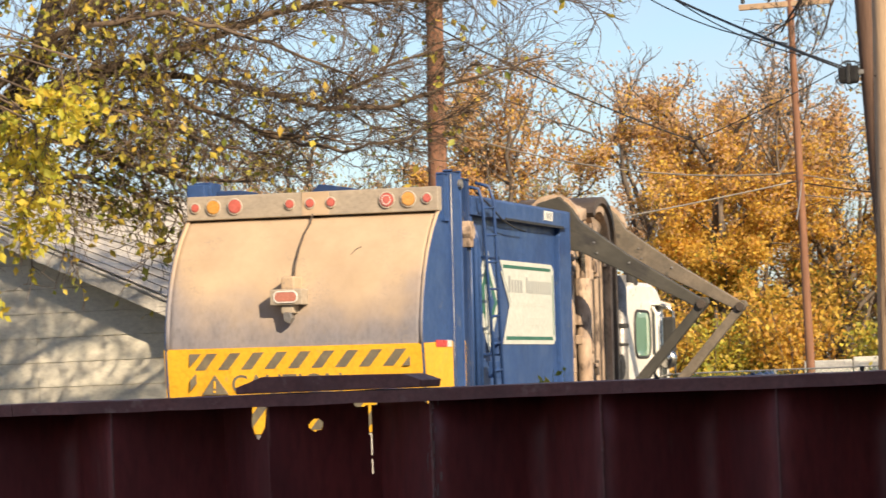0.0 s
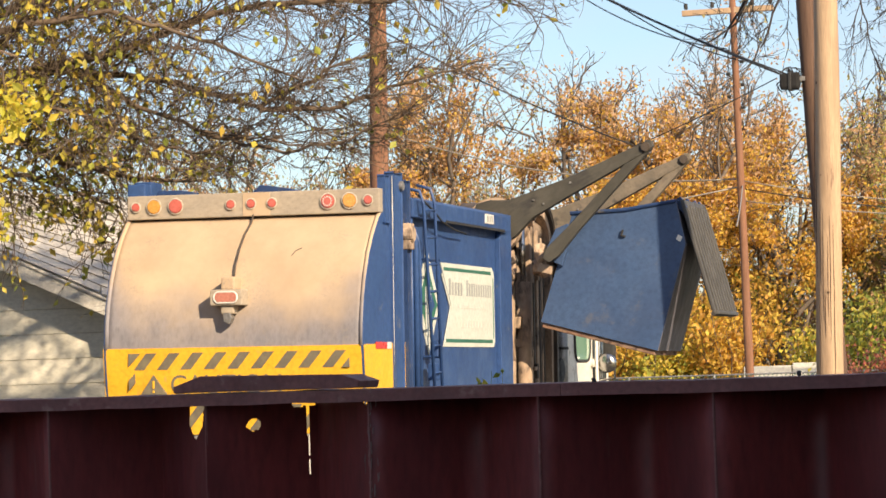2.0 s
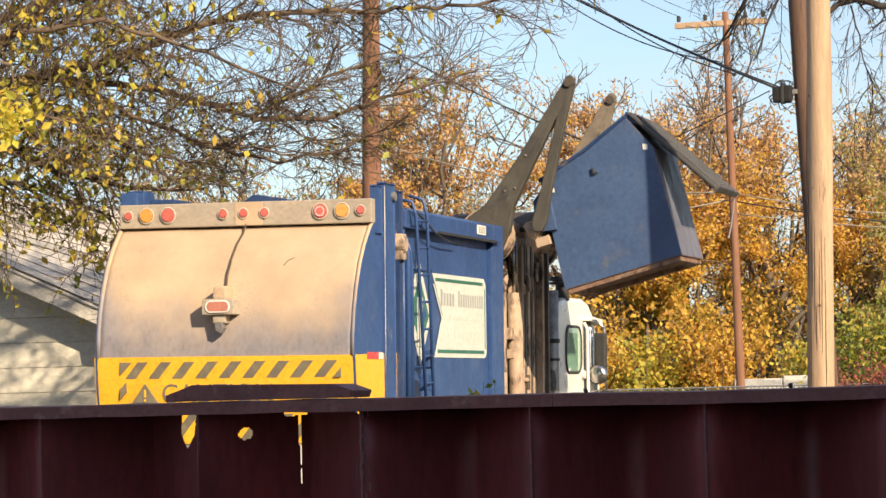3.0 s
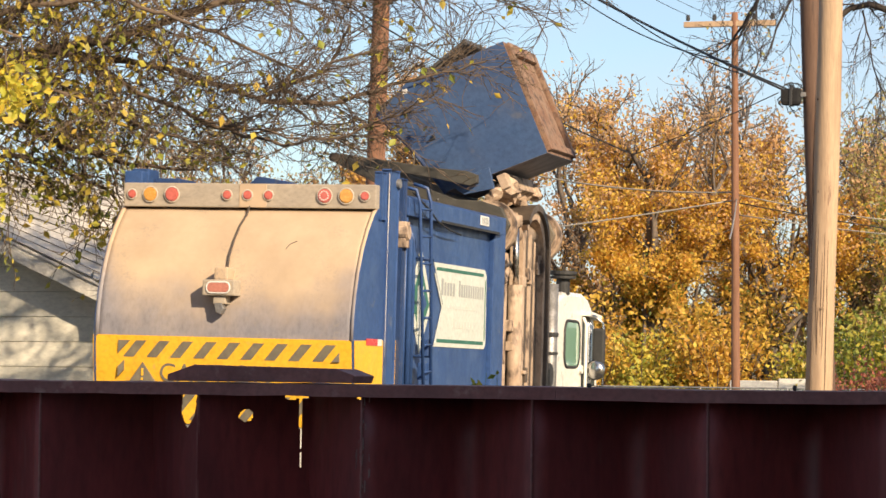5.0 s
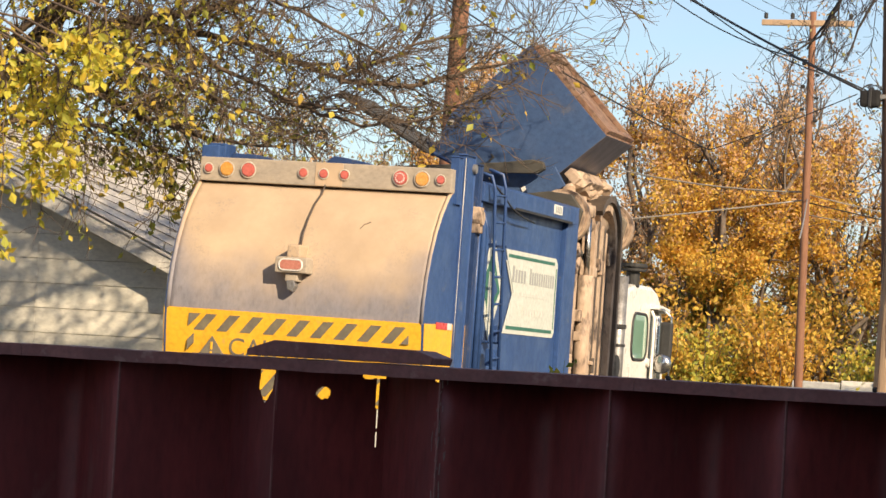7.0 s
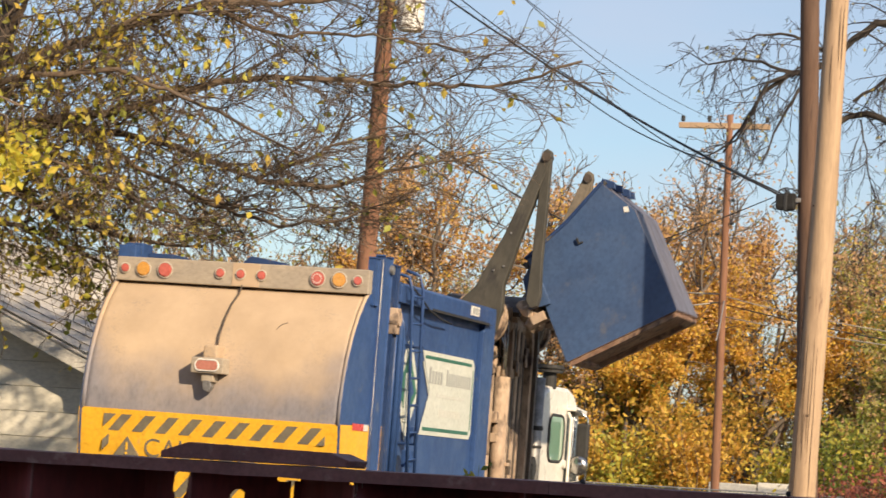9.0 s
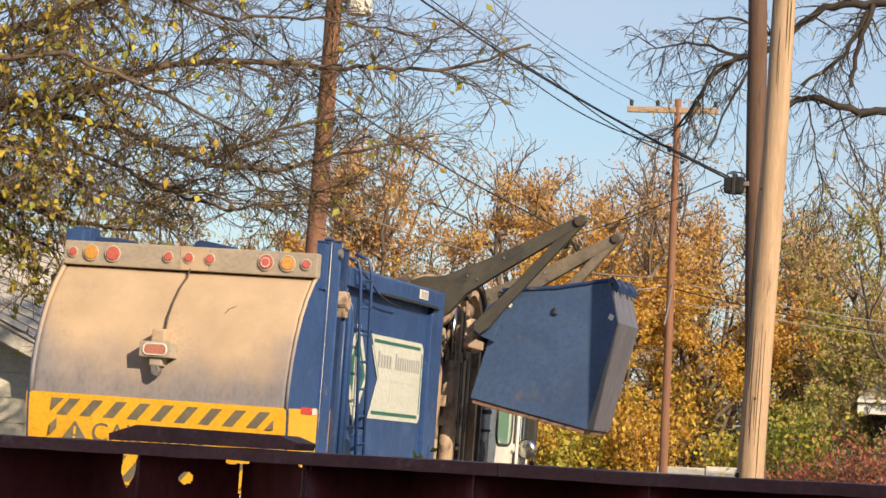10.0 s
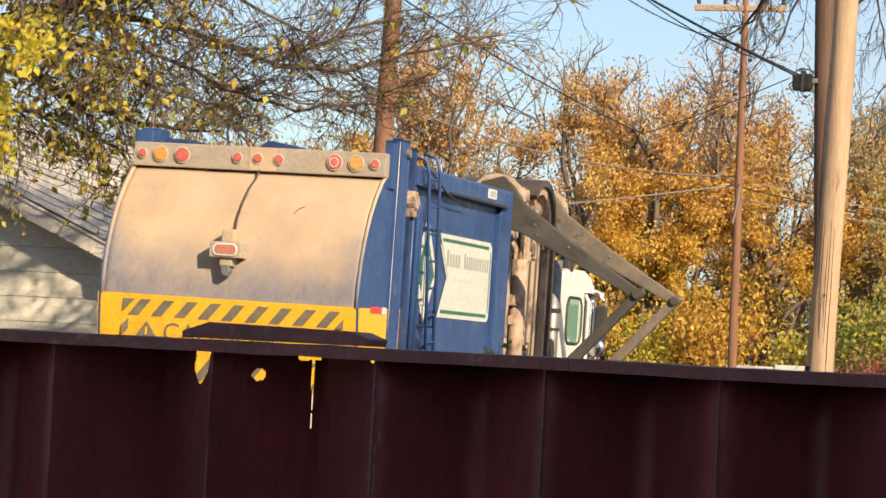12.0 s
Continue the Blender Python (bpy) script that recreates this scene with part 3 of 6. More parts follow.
def truck():
    tr = thing("garbage_truck", "blue side-loading garbage truck with dusty tailgate", "truck")
    tr.matrix_basis = pose(-0.009, 0, 0.02, 0, 0.9, 0)          # it leans a little on the cambered alley

    # tailgate
    bm = bmesh.new()
    grid = [[bm.verts.new((-1.2 + 2.4 * i / 40, tail_y(0.87 + 2.42 * j / 48) + 0.006 * noise.noise((i * 0.16, j * 0.14, 2)) + 0.003 * noise.noise((i * 0.5, j * 0.3, 7)), 0.87 + 2.42 * j / 48)) for j in range(49)] for i in range(41)]
    for i in range(40):
        for j in range(48):
            bm.faces.new((grid[i][j], grid[i + 1][j], grid[i + 1][j + 1], grid[i][j + 1]))
    gate = part("tailgate", bm, DUST, tr, "dust-covered curved steel tailgate", smooth=True)
    gate.modifiers.new("thick", "SOLIDIFY").thickness = 0.006
    part("dent_scratch", tube([(0.49, tail_y(2.91) - 0.006, 2.91), (0.52, tail_y(2.955) - 0.007, 2.955), (0.575, tail_y(2.98) - 0.006, 2.98)], 0.003, 5), BLACK, gate, "dark scratch")
    for s in (-1, 1):
        prof = [(y - 0.012, z) for y, z in TAIL] + [(1.16, 3.40), (1.16, 0.85)]
        part("side_plate", prism(prof, "x", s * 1.2, s * 1.222, 0.002), BLUE, gate, "blue painted side plate")
        part("edge_bead", tube([(s * 1.200, y + 0.004, z) for y, z in TAIL if z >= 2.1], 0.022, 10), DUST, gate, smooth=True)
    band = part("yellow_band", tail_sheet(-1.205, 1.205, 1.34, 2.11, 0.012, n=12), YELLOW, gate, "yellow warning band")
    for s in (-1, 1):
        part("yellow_side", prism([(tail_y(0.95) - 0.012, 0.92), (tail_y(1.3) - 0.012, 1.28), (tail_y(1.7) - 0.012, 1.7), (-0.012, 2.11), (1.18, 2.135), (1.18, 0.92)], "x", s * 1.223, s * 1.232, 0.002), YELLOW, gate, "yellow side of the band")
    for k in range(9):
        x = -0.93 + k * 0.222
        part("stripe", tail_sheet(x - 0.01, x + 0.09, 1.918, 2.065, 0.015, lean=0.85, n=3), STRIPE, gate, "worn dark diagonal stripe")
    part("stripe", prism([(-0.985, 1.95), (-0.87, 2.065), (-0.985, 2.065)], "y", -0.013, 0.01), STRIPE, gate)
    part("stripe", prism([(1.02, 1.918), (1.09, 1.918), (1.09, 2.0)], "y", -0.013, 0.01), STRIPE, gate)
    part("stripe", prism([(-0.985, 1.74), (-0.93, 1.80), (-0.93, 1.885), (-0.985, 1.83)], "y", -0.004, 0.02), STRIPE, gate)
    tri = prism([(-0.87, 1.70), (-0.63, 1.70), (-0.75, 1.873)], "y", -0.002, 0.04)
    part("warning_triangle", tri, STRIPE, gate, "worn dark warning triangle")
    part("exclamation_mark", box(-0.760, -0.740, -0.008, 0.004, 1.752, 1.82, 0.004, box(-0.760, -0.740, -0.008, 0.004, 1.715, 1.735, 0.003)), YELLOW, gate)
    text_part("CAUTION", 0.235, STRIPE, gate, pose(-0.60, 0.026, 1.707, 95.5, 0, 0))
    for k in range(10):
        x = -0.93 + k * 0.222
        part("stripe", tail_sheet(x - 0.06, x + 0.035, 1.37, 1.60, 0.015, lean=0.85, n=3), STRIPE, gate)

    part("reflector", tail_sheet(0.55, 0.95, 0.95, 1.33, 0.014, n=4), PALE, gate, "pale reflector plate")

    # lamp rail
    rail = part("lamp_rail", box(-1.195, 1.222, 0.50, 0.66, 3.288, 3.505, 0.012), RAIL, tr, "dust-grey lamp rail")
    part("rail_patch", box(-0.07, 0.19, 0.494, 0.505, 3.292, 3.502, 0.002), DUST, rail, "scraped paler patch")
    for x, r, m in ((-1.107, 0.036, RED), (-0.929, 0.062, AMBER), (-0.718, 0.062, RED), (-0.185, 0.038, RED), (0.011, 0.038, RED), (0.211, 0.038, RED),
                    (0.743, 0.062, RED), (0.946, 0.062, AMBER), (1.12, 0.037, RED)):
        lamp = part("tail_lamp", disc((x, 0.485, 3.40), (0, -1, 0), r, 0.03, 22, 0.008), m, rail, "round amber lamp" if m is AMBER else "round red lamp", smooth=False)
        ringp = [(x + (r + 0.008) * math.cos(a), 0.487, 3.40 + (r + 0.008) * math.sin(a)) for a in (2 * math.pi * i / 20 for i in range(20))]
        part("bezel", ring(ringp, 0.006), BEZEL, lamp)
        if r > 0.05 and x == 0.743:
            bm = bmesh.new()
            for i in range(12):
                a = 2 * math.pi * i / 12
                disc((x + 0.04 * math.cos(a), 0.469, 3.40 + 0.04 * math.sin(a)), (0, -1, 0), 0.007, 0.006, 6, 0, bm)
            part("led_dots", bm, PALE, lamp)
    # centre lamp box, its shroud and cable
    boxp = part("work_lamp", box(-0.13, 0.17, -0.12, 0.05, 2.475, 2.615, 0.012), RAIL, tr, "dusty lamp box with red lens")
    boxp.matrix_basis = pose(-0.03, 0, 0)
    part("lens", prism([(0.02 + u, 2.545 + v) for u, v in rounded(0.20, 0.08, 0.036)], "y", -0.132, -0.118, 0.004), LENS, boxp)
    part("lens_rim", ring([(0.02 + u, -0.125, 2.545 + v) for u, v in rounded(0.215, 0.095, 0.042)], 0.008), PALE, boxp)
    part("bracket", box(-0.045, 0.085, -0.07, 0.15, 2.61, 2.73, 0.02), DUST, boxp, "dust-caked mounting bracket")
    part("bracket", box(-0.04, 0.08, -0.09, 0.06, 2.40, 2.48, 0.015), RAIL, boxp)
    part("camera_pod", prism([(-0.01, 2.33), (0.04, 2.31), (0.07, 2.36), (0.05, 2.41), (-0.02, 2.41)], "y", -0.10, -0.02, 0.008), GALV, boxp, "small grey camera pod")
    part("conduit", tube([(0.02, tail_y(2.72) - 0.03, 2.72), (0.015, tail_y(2.85) - 0.035, 2.85), (0.02, tail_y(2.98) - 0.03, 2.98), (0.03, tail_y(3.12) - 0.025, 3.12), (0.05, tail_y(3.22) - 0.02, 3.22), (0.06, 0.50, 3.30)], 0.009, 8), GRIME_SHADE_DARK, boxp, "dusty dark cable", smooth=True)
    # hinge posts and top gear
    for s in (-1, 1):
        post = part("hinge_post", box(s * 1.235, s * (1.06 if s < 0 else 1.185), 0.60, 0.74, 3.2, 3.62, 0.012), BLUE, tr, "blue hinge post")
        part("hinge_post", box(s * 1.25, s * (1.08 if s < 0 else 1.19), 0.80, 1.06, 1.3, 3.655, 0.015), BLUE, tr, "blue corner post")
        part("hinge_post", box(s * 1.25, s * 1.10, 1.18, 1.30, 1.3, 3.60, 0.015), BLUE_DARK, tr)
        part("worn_edge", tube([(s * 1.248, 0.802, z) for z in (1.9, 2.4, 2.9, 3.3, 3.63)], [0.002, 0.004, 0.003, 0.006, 0.004], 6), PALE, post, "paint worn pale along the edge")
        part("pin", disc((s * 1.25, 1.04, 3.55), (1, 0, 0), 0.045, 0.06, 14), GALV, post)
        if s < 0:
            part("top_bracket", box(-0.98, -0.72, 0.68, 1.1, 3.50, 3.56, 0.02), BLUE_DARK, post)
    part("top_bracket", prism([(-0.12, 3.5), (0.32, 3.5), (0.30, 3.545), (0.05, 3.585), (-0.02, 3.59)], "y", 0.8, 1.0, 0.01), BLUE_DARK, tr)
    part("latch", disc((1.27, 1.22, 3.12), (1, 0, 0), 0.075, 0.1, 14, 0.01, box(1.22, 1.3, 1.17, 1.30, 2.98, 3.22, 0.012)), GRIME, tr, "grimy latch")
    for y, r in ((1.38, 0.03), (1.50, 0.022)):
        part("hydraulic_pipe", tube([(1.28, y, 1.5), (1.28, y, 3.05), (1.24, y - 0.06, 3.2)], r, 8), BLUE, tr, "blue painted pipe", smooth=True)
    part("hydraulic_pipe", tube([(1.25, 1.34, 1.5), (1.25, 1.34, 3.35)], 0.02, 8), BLUE, tr, smooth=True)
    part("reflector", box(1.233, 1.238, 0.30, 0.62, 2.075, 2.135, 0.001), RED_TAPE, tr, "red reflector strip")
    part("reflector", box(1.233, 1.238, 0.625, 0.75, 2.075, 2.135, 0.001), PALE, tr, "white reflector strip")
    part("reflector", box(1.233, 1.239, 0.97, 1.06, 1.5, 2.0, 0.002), PALE, tr)

    # body
    body = part("body", box(-1.2, 1.19, 1.17, 4.78, 1.05, 3.44, 0.02), BLUE, tr, "blue painted steel body")
    for s in (-1, 1):
        part("top_beam", prism([(s * 1.15, 3.30), (s * 1.29, 3.28), (s * 1.29, 3.44), (s * 1.22, 3.475), (s * 1.15, 3.475)], "y", 1.3, 4.62, 0.008), BLUE, body, "blue box beam along the top")
        part("front_post", prism([(4.44, 1.05), (4.88, 1.05), (4.88, 3.47), (4.56, 3.47), (4.44, 3.2)], "x", s * 1.185, s * 1.245, 0.01), BLUE, body, "blue front post")
        part("bottom_rail", box(s * 1.17, s * 1.25, 1.2, 4.8, 1.05, 1.25, 0.01), BLUE_DARK, body)
    part("top_seam", box(1.285, 1.295, 2.35, 4.45, 3.275, 3.30, 0.002), BLACK, body)
    part("unit_label", box(1.288, 1.296, 3.72, 4.03, 3.335, 3.43, 0.002), PALE, body, "small white label with plain bars")
    for k in range(4):
        part("label_bar", box(1.2955, 1.2985, 3.77 + 0.06 * k, 3.805 + 0.06 * k, 3.35, 3.415, 0), SIGN_GREY, body)
    # sign
    sx = 1.192
    sign = part("sign", prism([(2.45, 2.905), (4.27, 2.905), (4.345, 2.85), (4.36, 2.15), (4.30, 2.10), (2.50, 2.10), (2.80, 2.50)], "x", sx, sx + 0.006), SIGN, body, "cream sign panel with green lines and plain bars")
    part("sign_line", box(sx + 0.006, sx + 0.009, 2.55, 4.22, 2.832, 2.864, 0), SIGN_GREEN, sign)
    part("sign_line", box(sx + 0.006, sx + 0.009, 2.60, 4.26, 2.142, 2.176, 0), SIGN_GREEN, sign)
    part("sign_line", box(sx + 0.006, sx + 0.009, 4.29, 4.312, 2.19, 2.80, 0), SIGN_GREEN, sign)
    rng = random.Random(11)
    for y0, y1, z0, z1, m, n in ((2.72, 3.22, 2.60, 2.76, SIGN_GREY, 5), (3.33, 4.26, 2.60, 2.76, SIGN_GREY, 11), (3.0, 4.05, 2.475, 2.515, SIGN_PALE, 9), (3.15, 3.95, 2.29, 2.38, SIGN_PALE, 8)):
        w = (y1 - y0) / n
        for k in range(n):
            tall = z1 if k == 0 else z0 + (z1 - z0) * 0.78
            part("print_bar", box(sx + 0.006, sx + 0.009, y0 + w * k, y0 + w * (k + 0.62), z0, tall, 0), m, sign)
    dia = lambda g: [(1.66 + g, 2.53), (2.02, 3.04 - g * 2), (2.40 - g, 2.49), (2.03, 2.02 + g * 2)]
    logo = part("logo_plate", prism(dia(0), "x", sx, sx + 0.006), SIGN, body, "cream and green diamond badge")
    part("diamond", prism(dia(0.085), "x", sx + 0.006, sx + 0.009), SIGN_GREEN, logo)
    part("diamond", prism(dia(0.17), "x", sx + 0.009, sx + 0.012), BLUE, logo)
    part("diamond_bar", box(sx + 0.012, sx + 0.015, 1.92, 2.10, 2.20, 2.66, 0), SIGN, logo)
    part("diamond_bar", box(sx + 0.012, sx + 0.015, 1.80, 1.90, 2.40, 2.62, 0), SIGN_GREEN, logo)
    part("chevron", prism([(2.46, 2.80), (2.50, 2.80), (2.78, 2.48), (2.54, 2.12), (2.50, 2.12), (2.74, 2.48)], "x", sx + 0.006, sx + 0.011), SIGN, logo)
    # ladder
    lad = part("ladder", tube([(1.36, 1.68, 1.60), (1.36, 1.40, 3.40), (1.33, 1.37, 3.52), (1.20, 1.35, 3.55)], 0.016, 8), BLUE, tr, "blue steel ladder", smooth=True)
    part("ladder_rail", tube([(1.36, 1.92, 1.60), (1.36, 1.75, 3.42), (1.33, 1.72, 3.56), (1.20, 1.70, 3.60)], 0.016, 8), BLUE, lad, smooth=True)
    for k in range(7):
        z = 1.85 + 0.25 * k
        part("rung", tube([(1.36, 1.641 - 0.233 * k / 6, z), (1.36, 1.897 - 0.142 * k / 6, z + 0.01)], 0.012, 8), BLUE, lad, smooth=True)
    for z in (2.0, 2.9):
        for y in (1.56, 1.90):
            part("standoff", tube([(1.19, y, z), (1.36, y, z)], 0.012, 6), BLUE_DARK, lad)
    part("loose_cable", tube([(1.30, 1.36, 3.50), (1.36, 1.7, 3.36), (1.33, 2.1, 3.27), (1.30, 2.6, 3.22), (1.27, 3.1, 3.20)], 0.009, 6), BLACK, tr, smooth=True)
    for y, z, w in ((1.78, 1.78, 0.12), (1.86, 2.0, 0.09)):
        part("junction_box", box(1.26, 1.34, y, y + w, z, z + 0.16, 0.01), BLUE, tr)

    # hopper with its lifting gear
    hop = part("hopper", box(-1.15, 0.60, 4.80, 6.86, 0.9, 3.36, 0.02), GRIME_SHADE_DARK, tr, "grimy steel hopper")
    part("hopper_wall", prism([(4.88, 0.9), (5.2, 0.9), (5.38, 2.2), (5.36, 2.9), (5.15, 3.2), (4.88, 3.25)], "x", 0.60, 0.74, 0.01), GRIME, hop, "mud-brown plate")
    part("hopper_wall", prism([(4.90, 0.9), (5.50, 0.9), (5.50, 2.35), (5.44, 2.75), (5.34, 3.02), (5.16, 3.14), (4.90, 3.16)], "x", 1.0, 1.05, 0.008), GRIME, hop, "mud-brown plate")
    part("hose", tube([(1.10, 4.96, 2.98), (1.12, 5.10, 2.86), (1.12, 5.30, 2.84), (1.10, 5.44, 2.94), (1.06, 5.52, 3.12)], 0.045, 10), GRIME, hop, "dusty hose", smooth=True)
    part("hopper_wall", prism([(5.8, 0.9), (6.85, 0.9), (6.85, 3.3), (6.3, 3.45), (5.8, 3.3)], "x", 0.70, 0.92, 0.015), GRIME_SHADE_DARK, hop)
    for k, (y0, y1, z0, z1) in enumerate(((4.92, 5.2, 1.95, 2.12), (4.95, 5.25, 2.25, 2.34), (4.92, 5.22, 1.3, 1.6), (4.95, 5.3, 2.58, 2.72), (5.0, 5.2, 1.66, 1.8))):
        part("step_block", box(1.0, 1.13, y0, y1, z0, z1, 0.012), GRIME if k % 2 else GRIME_SHADE_DARK, hop)
    arc = lambda r: [(6.27 + r * math.cos(radians(d)), 3.16 + (r - 0.02) * math.sin(radians(d))) for d in range(0, 141, 10)]
    part("guard", prism([(6.83, 0.9)] + arc(0.56) + arc(0.49)[::-1] + [(6.76, 0.9)], "x", 0.35, 1.24), GRIME_SHADE_DARK, hop, "dark arched guard frame")
    part("guard_lining", prism([(6.755, 0.9)] + arc(0.485) + arc(0.40)[::-1] + [(6.67, 0.9)], "x", 0.45, 1.20), GRIME, hop, "dusty brown guard lining")
    part("guard_plate", prism([(5.98, 0.9), (6.66, 0.9)] + arc(0.39)[:14] + [(5.98, 3.3)], "x", 1.0, 1.06, 0.004), GRIME, hop, "dusty brown guard plate")
    # the dark ribs put the shade of grooves between the channels into colour
    for y, w, m in ((6.02, 0.10, GRIME), (6.15, 0.06, GRIME_SHADE_DARK), (6.27, 0.11, GRIME), (6.42, 0.05, GRIME_SHADE_DARK), (6.50, 0.06, GRIME), (6.59, 0.04, GRIME_SHADE_DARK)):
        part("guard_rib", box(1.06, 1.14, y, y + w, 0.9, 3.2 + 0.35 * (6.8 - y), 0.012), m, hop)
    rngh = random.Random(19)
    for k in range(16):
        y, z = rngh.uniform(5.0, 6.7), rngh.uniform(1.7, 3.2)
        part("bracket", box(1.08, 1.17, y, y + rngh.uniform(0.05, 0.16), z, z + rngh.uniform(0.04, 0.22), 0.01), GRIME if rngh.random() < 0.6 else GRIME_SHADE_DARK, hop)
    part("rail_channel", box(0.98, 1.12, 5.36, 5.46, 0.9, 3.1, 0.012), GRIME, hop)
    part("cylinder", tube([(1.17, 5.60, 1.0), (1.15, 5.68, 2.80)], 0.085, 14), GRIME, hop, "dirty hydraulic cylinder", smooth=True)
    part("cylinder_rod", tube([(1.15, 5.68, 2.78), (1.13, 5.72, 3.48)], 0.034, 12), CHROME, hop, "bright cylinder rod", smooth=True)
    part("rod_eye", box(1.0, 1.18, 5.62, 5.82, 3.42, 3.56, 0.03), GRIME, hop)
    part("hose", tube([(1.16, 5.80, 1.2), (1.18, 5.84, 2.2), (1.14, 5.78, 2.9), (1.0, 5.6, 3.2)], 0.022, 8), BLACK, hop, smooth=True)
    part("hose", tube([(1.0, 5.0, 3.15), (1.12, 5.15, 2.98), (1.14, 5.35, 3.0), (1.0, 5.5, 3.2)], 0.025, 8), GRIME_SHADE_DARK, hop, smooth=True)
    part("pivot_tube", tube([(PIVOT[0], 4.84, PIVOT[1]), (PIVOT[0], 6.88, PIVOT[1])], 0.12, 18), GRIME, hop, "grimy pivot tube", smooth=True)
    rngd = random.Random(3)
    for k in range(7):
        one = bmesh.new()
        bmesh.ops.create_icosphere(one, subdivisions=2, radius=0.12 + 0.07 * rngd.random())
        for v in one.verts:
            v.co = Vector((v.co.x * 1.3, v.co.y, v.co.z * 0.6)) * (1 + 0.35 * noise.noise(v.co * 14 + Vector((k, 0, 0))))
        one.transform(pose(0.75 + 0.35 * rngd.random(), 5.05 + 0.15 * k, 3.44 + 0.09 * rngd.random(), 0, 0, 40 * k))
        part("caked_dirt", one, GRIME, hop, "caked tan dirt", smooth=True)

    # cab
    prof = [(7.56, 1.0), (9.6, 1.0), (9.68, 1.7), (9.62, 2.0), (9.50, 2.40), (9.36, 2.62), (9.14, 2.75), (8.8, 2.82), (8.05, 2.82), (7.73, 2.77), (7.60, 2.68), (7.56, 2.5)]
    cab = part("cab", prism(prof, "x", -1.14, 1.14, 0.05), WHITE, tr, "white low-entry cab", smooth=False)
    win = rounded(0.70, 0.50, 0.14)
    part("side_window", prism([(8.30 + u, 2.22 + v) for u, v in win], "x", 1.135, 1.150, 0.004), GLASS_GREEN, cab, "green-tinted rounded window")
    part("window_rubber", ring([(1.145, 8.30 + u, 2.22 + v) for u, v in rounded(0.73, 0.53, 0.155)], 0.018), BLACK, cab)
    part("doorway", prism([(8.84, 1.1), (9.45, 1.1), (9.5, 2.0), (9.36, 2.46), (8.84, 2.54)], "x", 1.137, 1.146), GLASS_DARK, cab, "dark door opening")
    for y in (8.78, 8.90, 9.0):
        part("grab_rail", tube([(1.16, y, 1.3), (1.20, y, 1.4), (1.20, y, 2.46), (1.16, y, 2.54)], 0.018, 8), CHROME if y > 8.8 else WHITE, cab, "bright grab rail", smooth=True)
    part("windscreen", prism([(9.68, 1.82), (9.64, 2.0), (9.53, 2.38), (9.49, 2.38), (9.60, 2.0), (9.64, 1.82)], "x", -1.0, 1.0), GLASS_DARK, cab)
    part("visor", prism([(8.78, 2.56), (9.4, 2.52), (9.4, 2.58), (8.78, 2.62)], "x", 1.12, 1.24, 0.008), WHITE, cab)
    mir = part("mirror_arm", tube([(1.14, 8.86, 2.56), (1.28, 8.86, 2.56), (1.37, 8.90, 2.48), (1.38, 8.92, 2.2), (1.38, 8.92, 1.75), (1.14, 8.86, 1.72)], 0.016, 8), CHROME, cab, "bright mirror bracket", smooth=True)
    part("mirror", box(1.25, 1.40, 8.88, 8.95, 2.0, 2.42, 0.03), BLACK, cab, "tall black mirror")
    bowl = bmesh.new()
    bmesh.ops.create_uvsphere(bowl, u_segments=16, v_segments=10, radius=0.12)
    for v in bowl.verts:
        v.co.y *= 0.55
    bowl.transform(pose(1.30, 8.86, 1.93))
    part("mirror", bowl, CHROME, cab, "round chrome convex mirror", smooth=True)
    part("side_lamp", disc((1.155, 8.75, 1.93), (1, 0, 0), 0.05, 0.04, 16), PALE, cab)
    part("intake_cap", disc((1.08, 8.07, 3.03), (0, 0, 1), 0.16, 0.05, 18, 0.01, disc((1.08, 8.07, 2.98), (0, 0, 1), 0.15, 0.03, 18, 0.004, disc((1.08, 8.07, 2.88), (0, 0, 1), 0.08, 0.2, 14))), BLACK, tr, "black intake cap")
    part("exhaust_pipe", tube([(1.10, 7.44, 1.0), (1.10, 7.44, 2.88)], 0.085, 14), GALV, tr, "dull grey stack", smooth=True)
    for z in (2.1, 2.3, 2.32):
        part("clamp", disc((1.10, 7.44, z), (0, 0, 1), 0.098, 0.03, 16), BLACK, tr)
    part("engine_gear", box(0.75, 1.18, 6.98, 7.2, 1.1, 1.95, 0.04, disc((1.12, 7.2, 1.85), (1, 0, 0), 0.14, 0.12, 14)), BLACK, tr, "dark engine gear")
    # running gear
    part("chassis", box(-0.45, -0.33, 0.6, 9.0, 0.75, 1.05, 0.01, box(0.33, 0.45, 0.6, 9.0, 0.75, 1.05, 0.01)), BLACK, tr)
    for y in (2.2, 3.5, 8.2):
        for s in (-1, 1):
            wheel = part("wheel", disc((s * 1.02, y, 0.52), (1, 0, 0), 0.5, 0.30, 32, 0.05), BLACK, tr, "black tyre")
            part("rim", disc((s * 1.16, y, 0.52), (1, 0, 0), 0.28, 0.06, 24, 0.01), GALV, wheel)
    part("axle", tube([(-1, 2.2, 0.52), (1, 2.2, 0.52)], 0.09, 8, tube([(-1, 3.5, 0.52), (1, 3.5, 0.52)], 0.09, 8, tube([(-1, 8.2, 0.52), (1, 8.2, 0.52)], 0.09, 8))), BLACK, tr)
    part("bumper", box(-1.15, 1.15, 0.25, 0.45, 0.6, 0.8, 0.02), BLACK, tr)

    # lifting arms: each an upper arm that turns at the pivot, with a fork that turns at its tip
    made = []
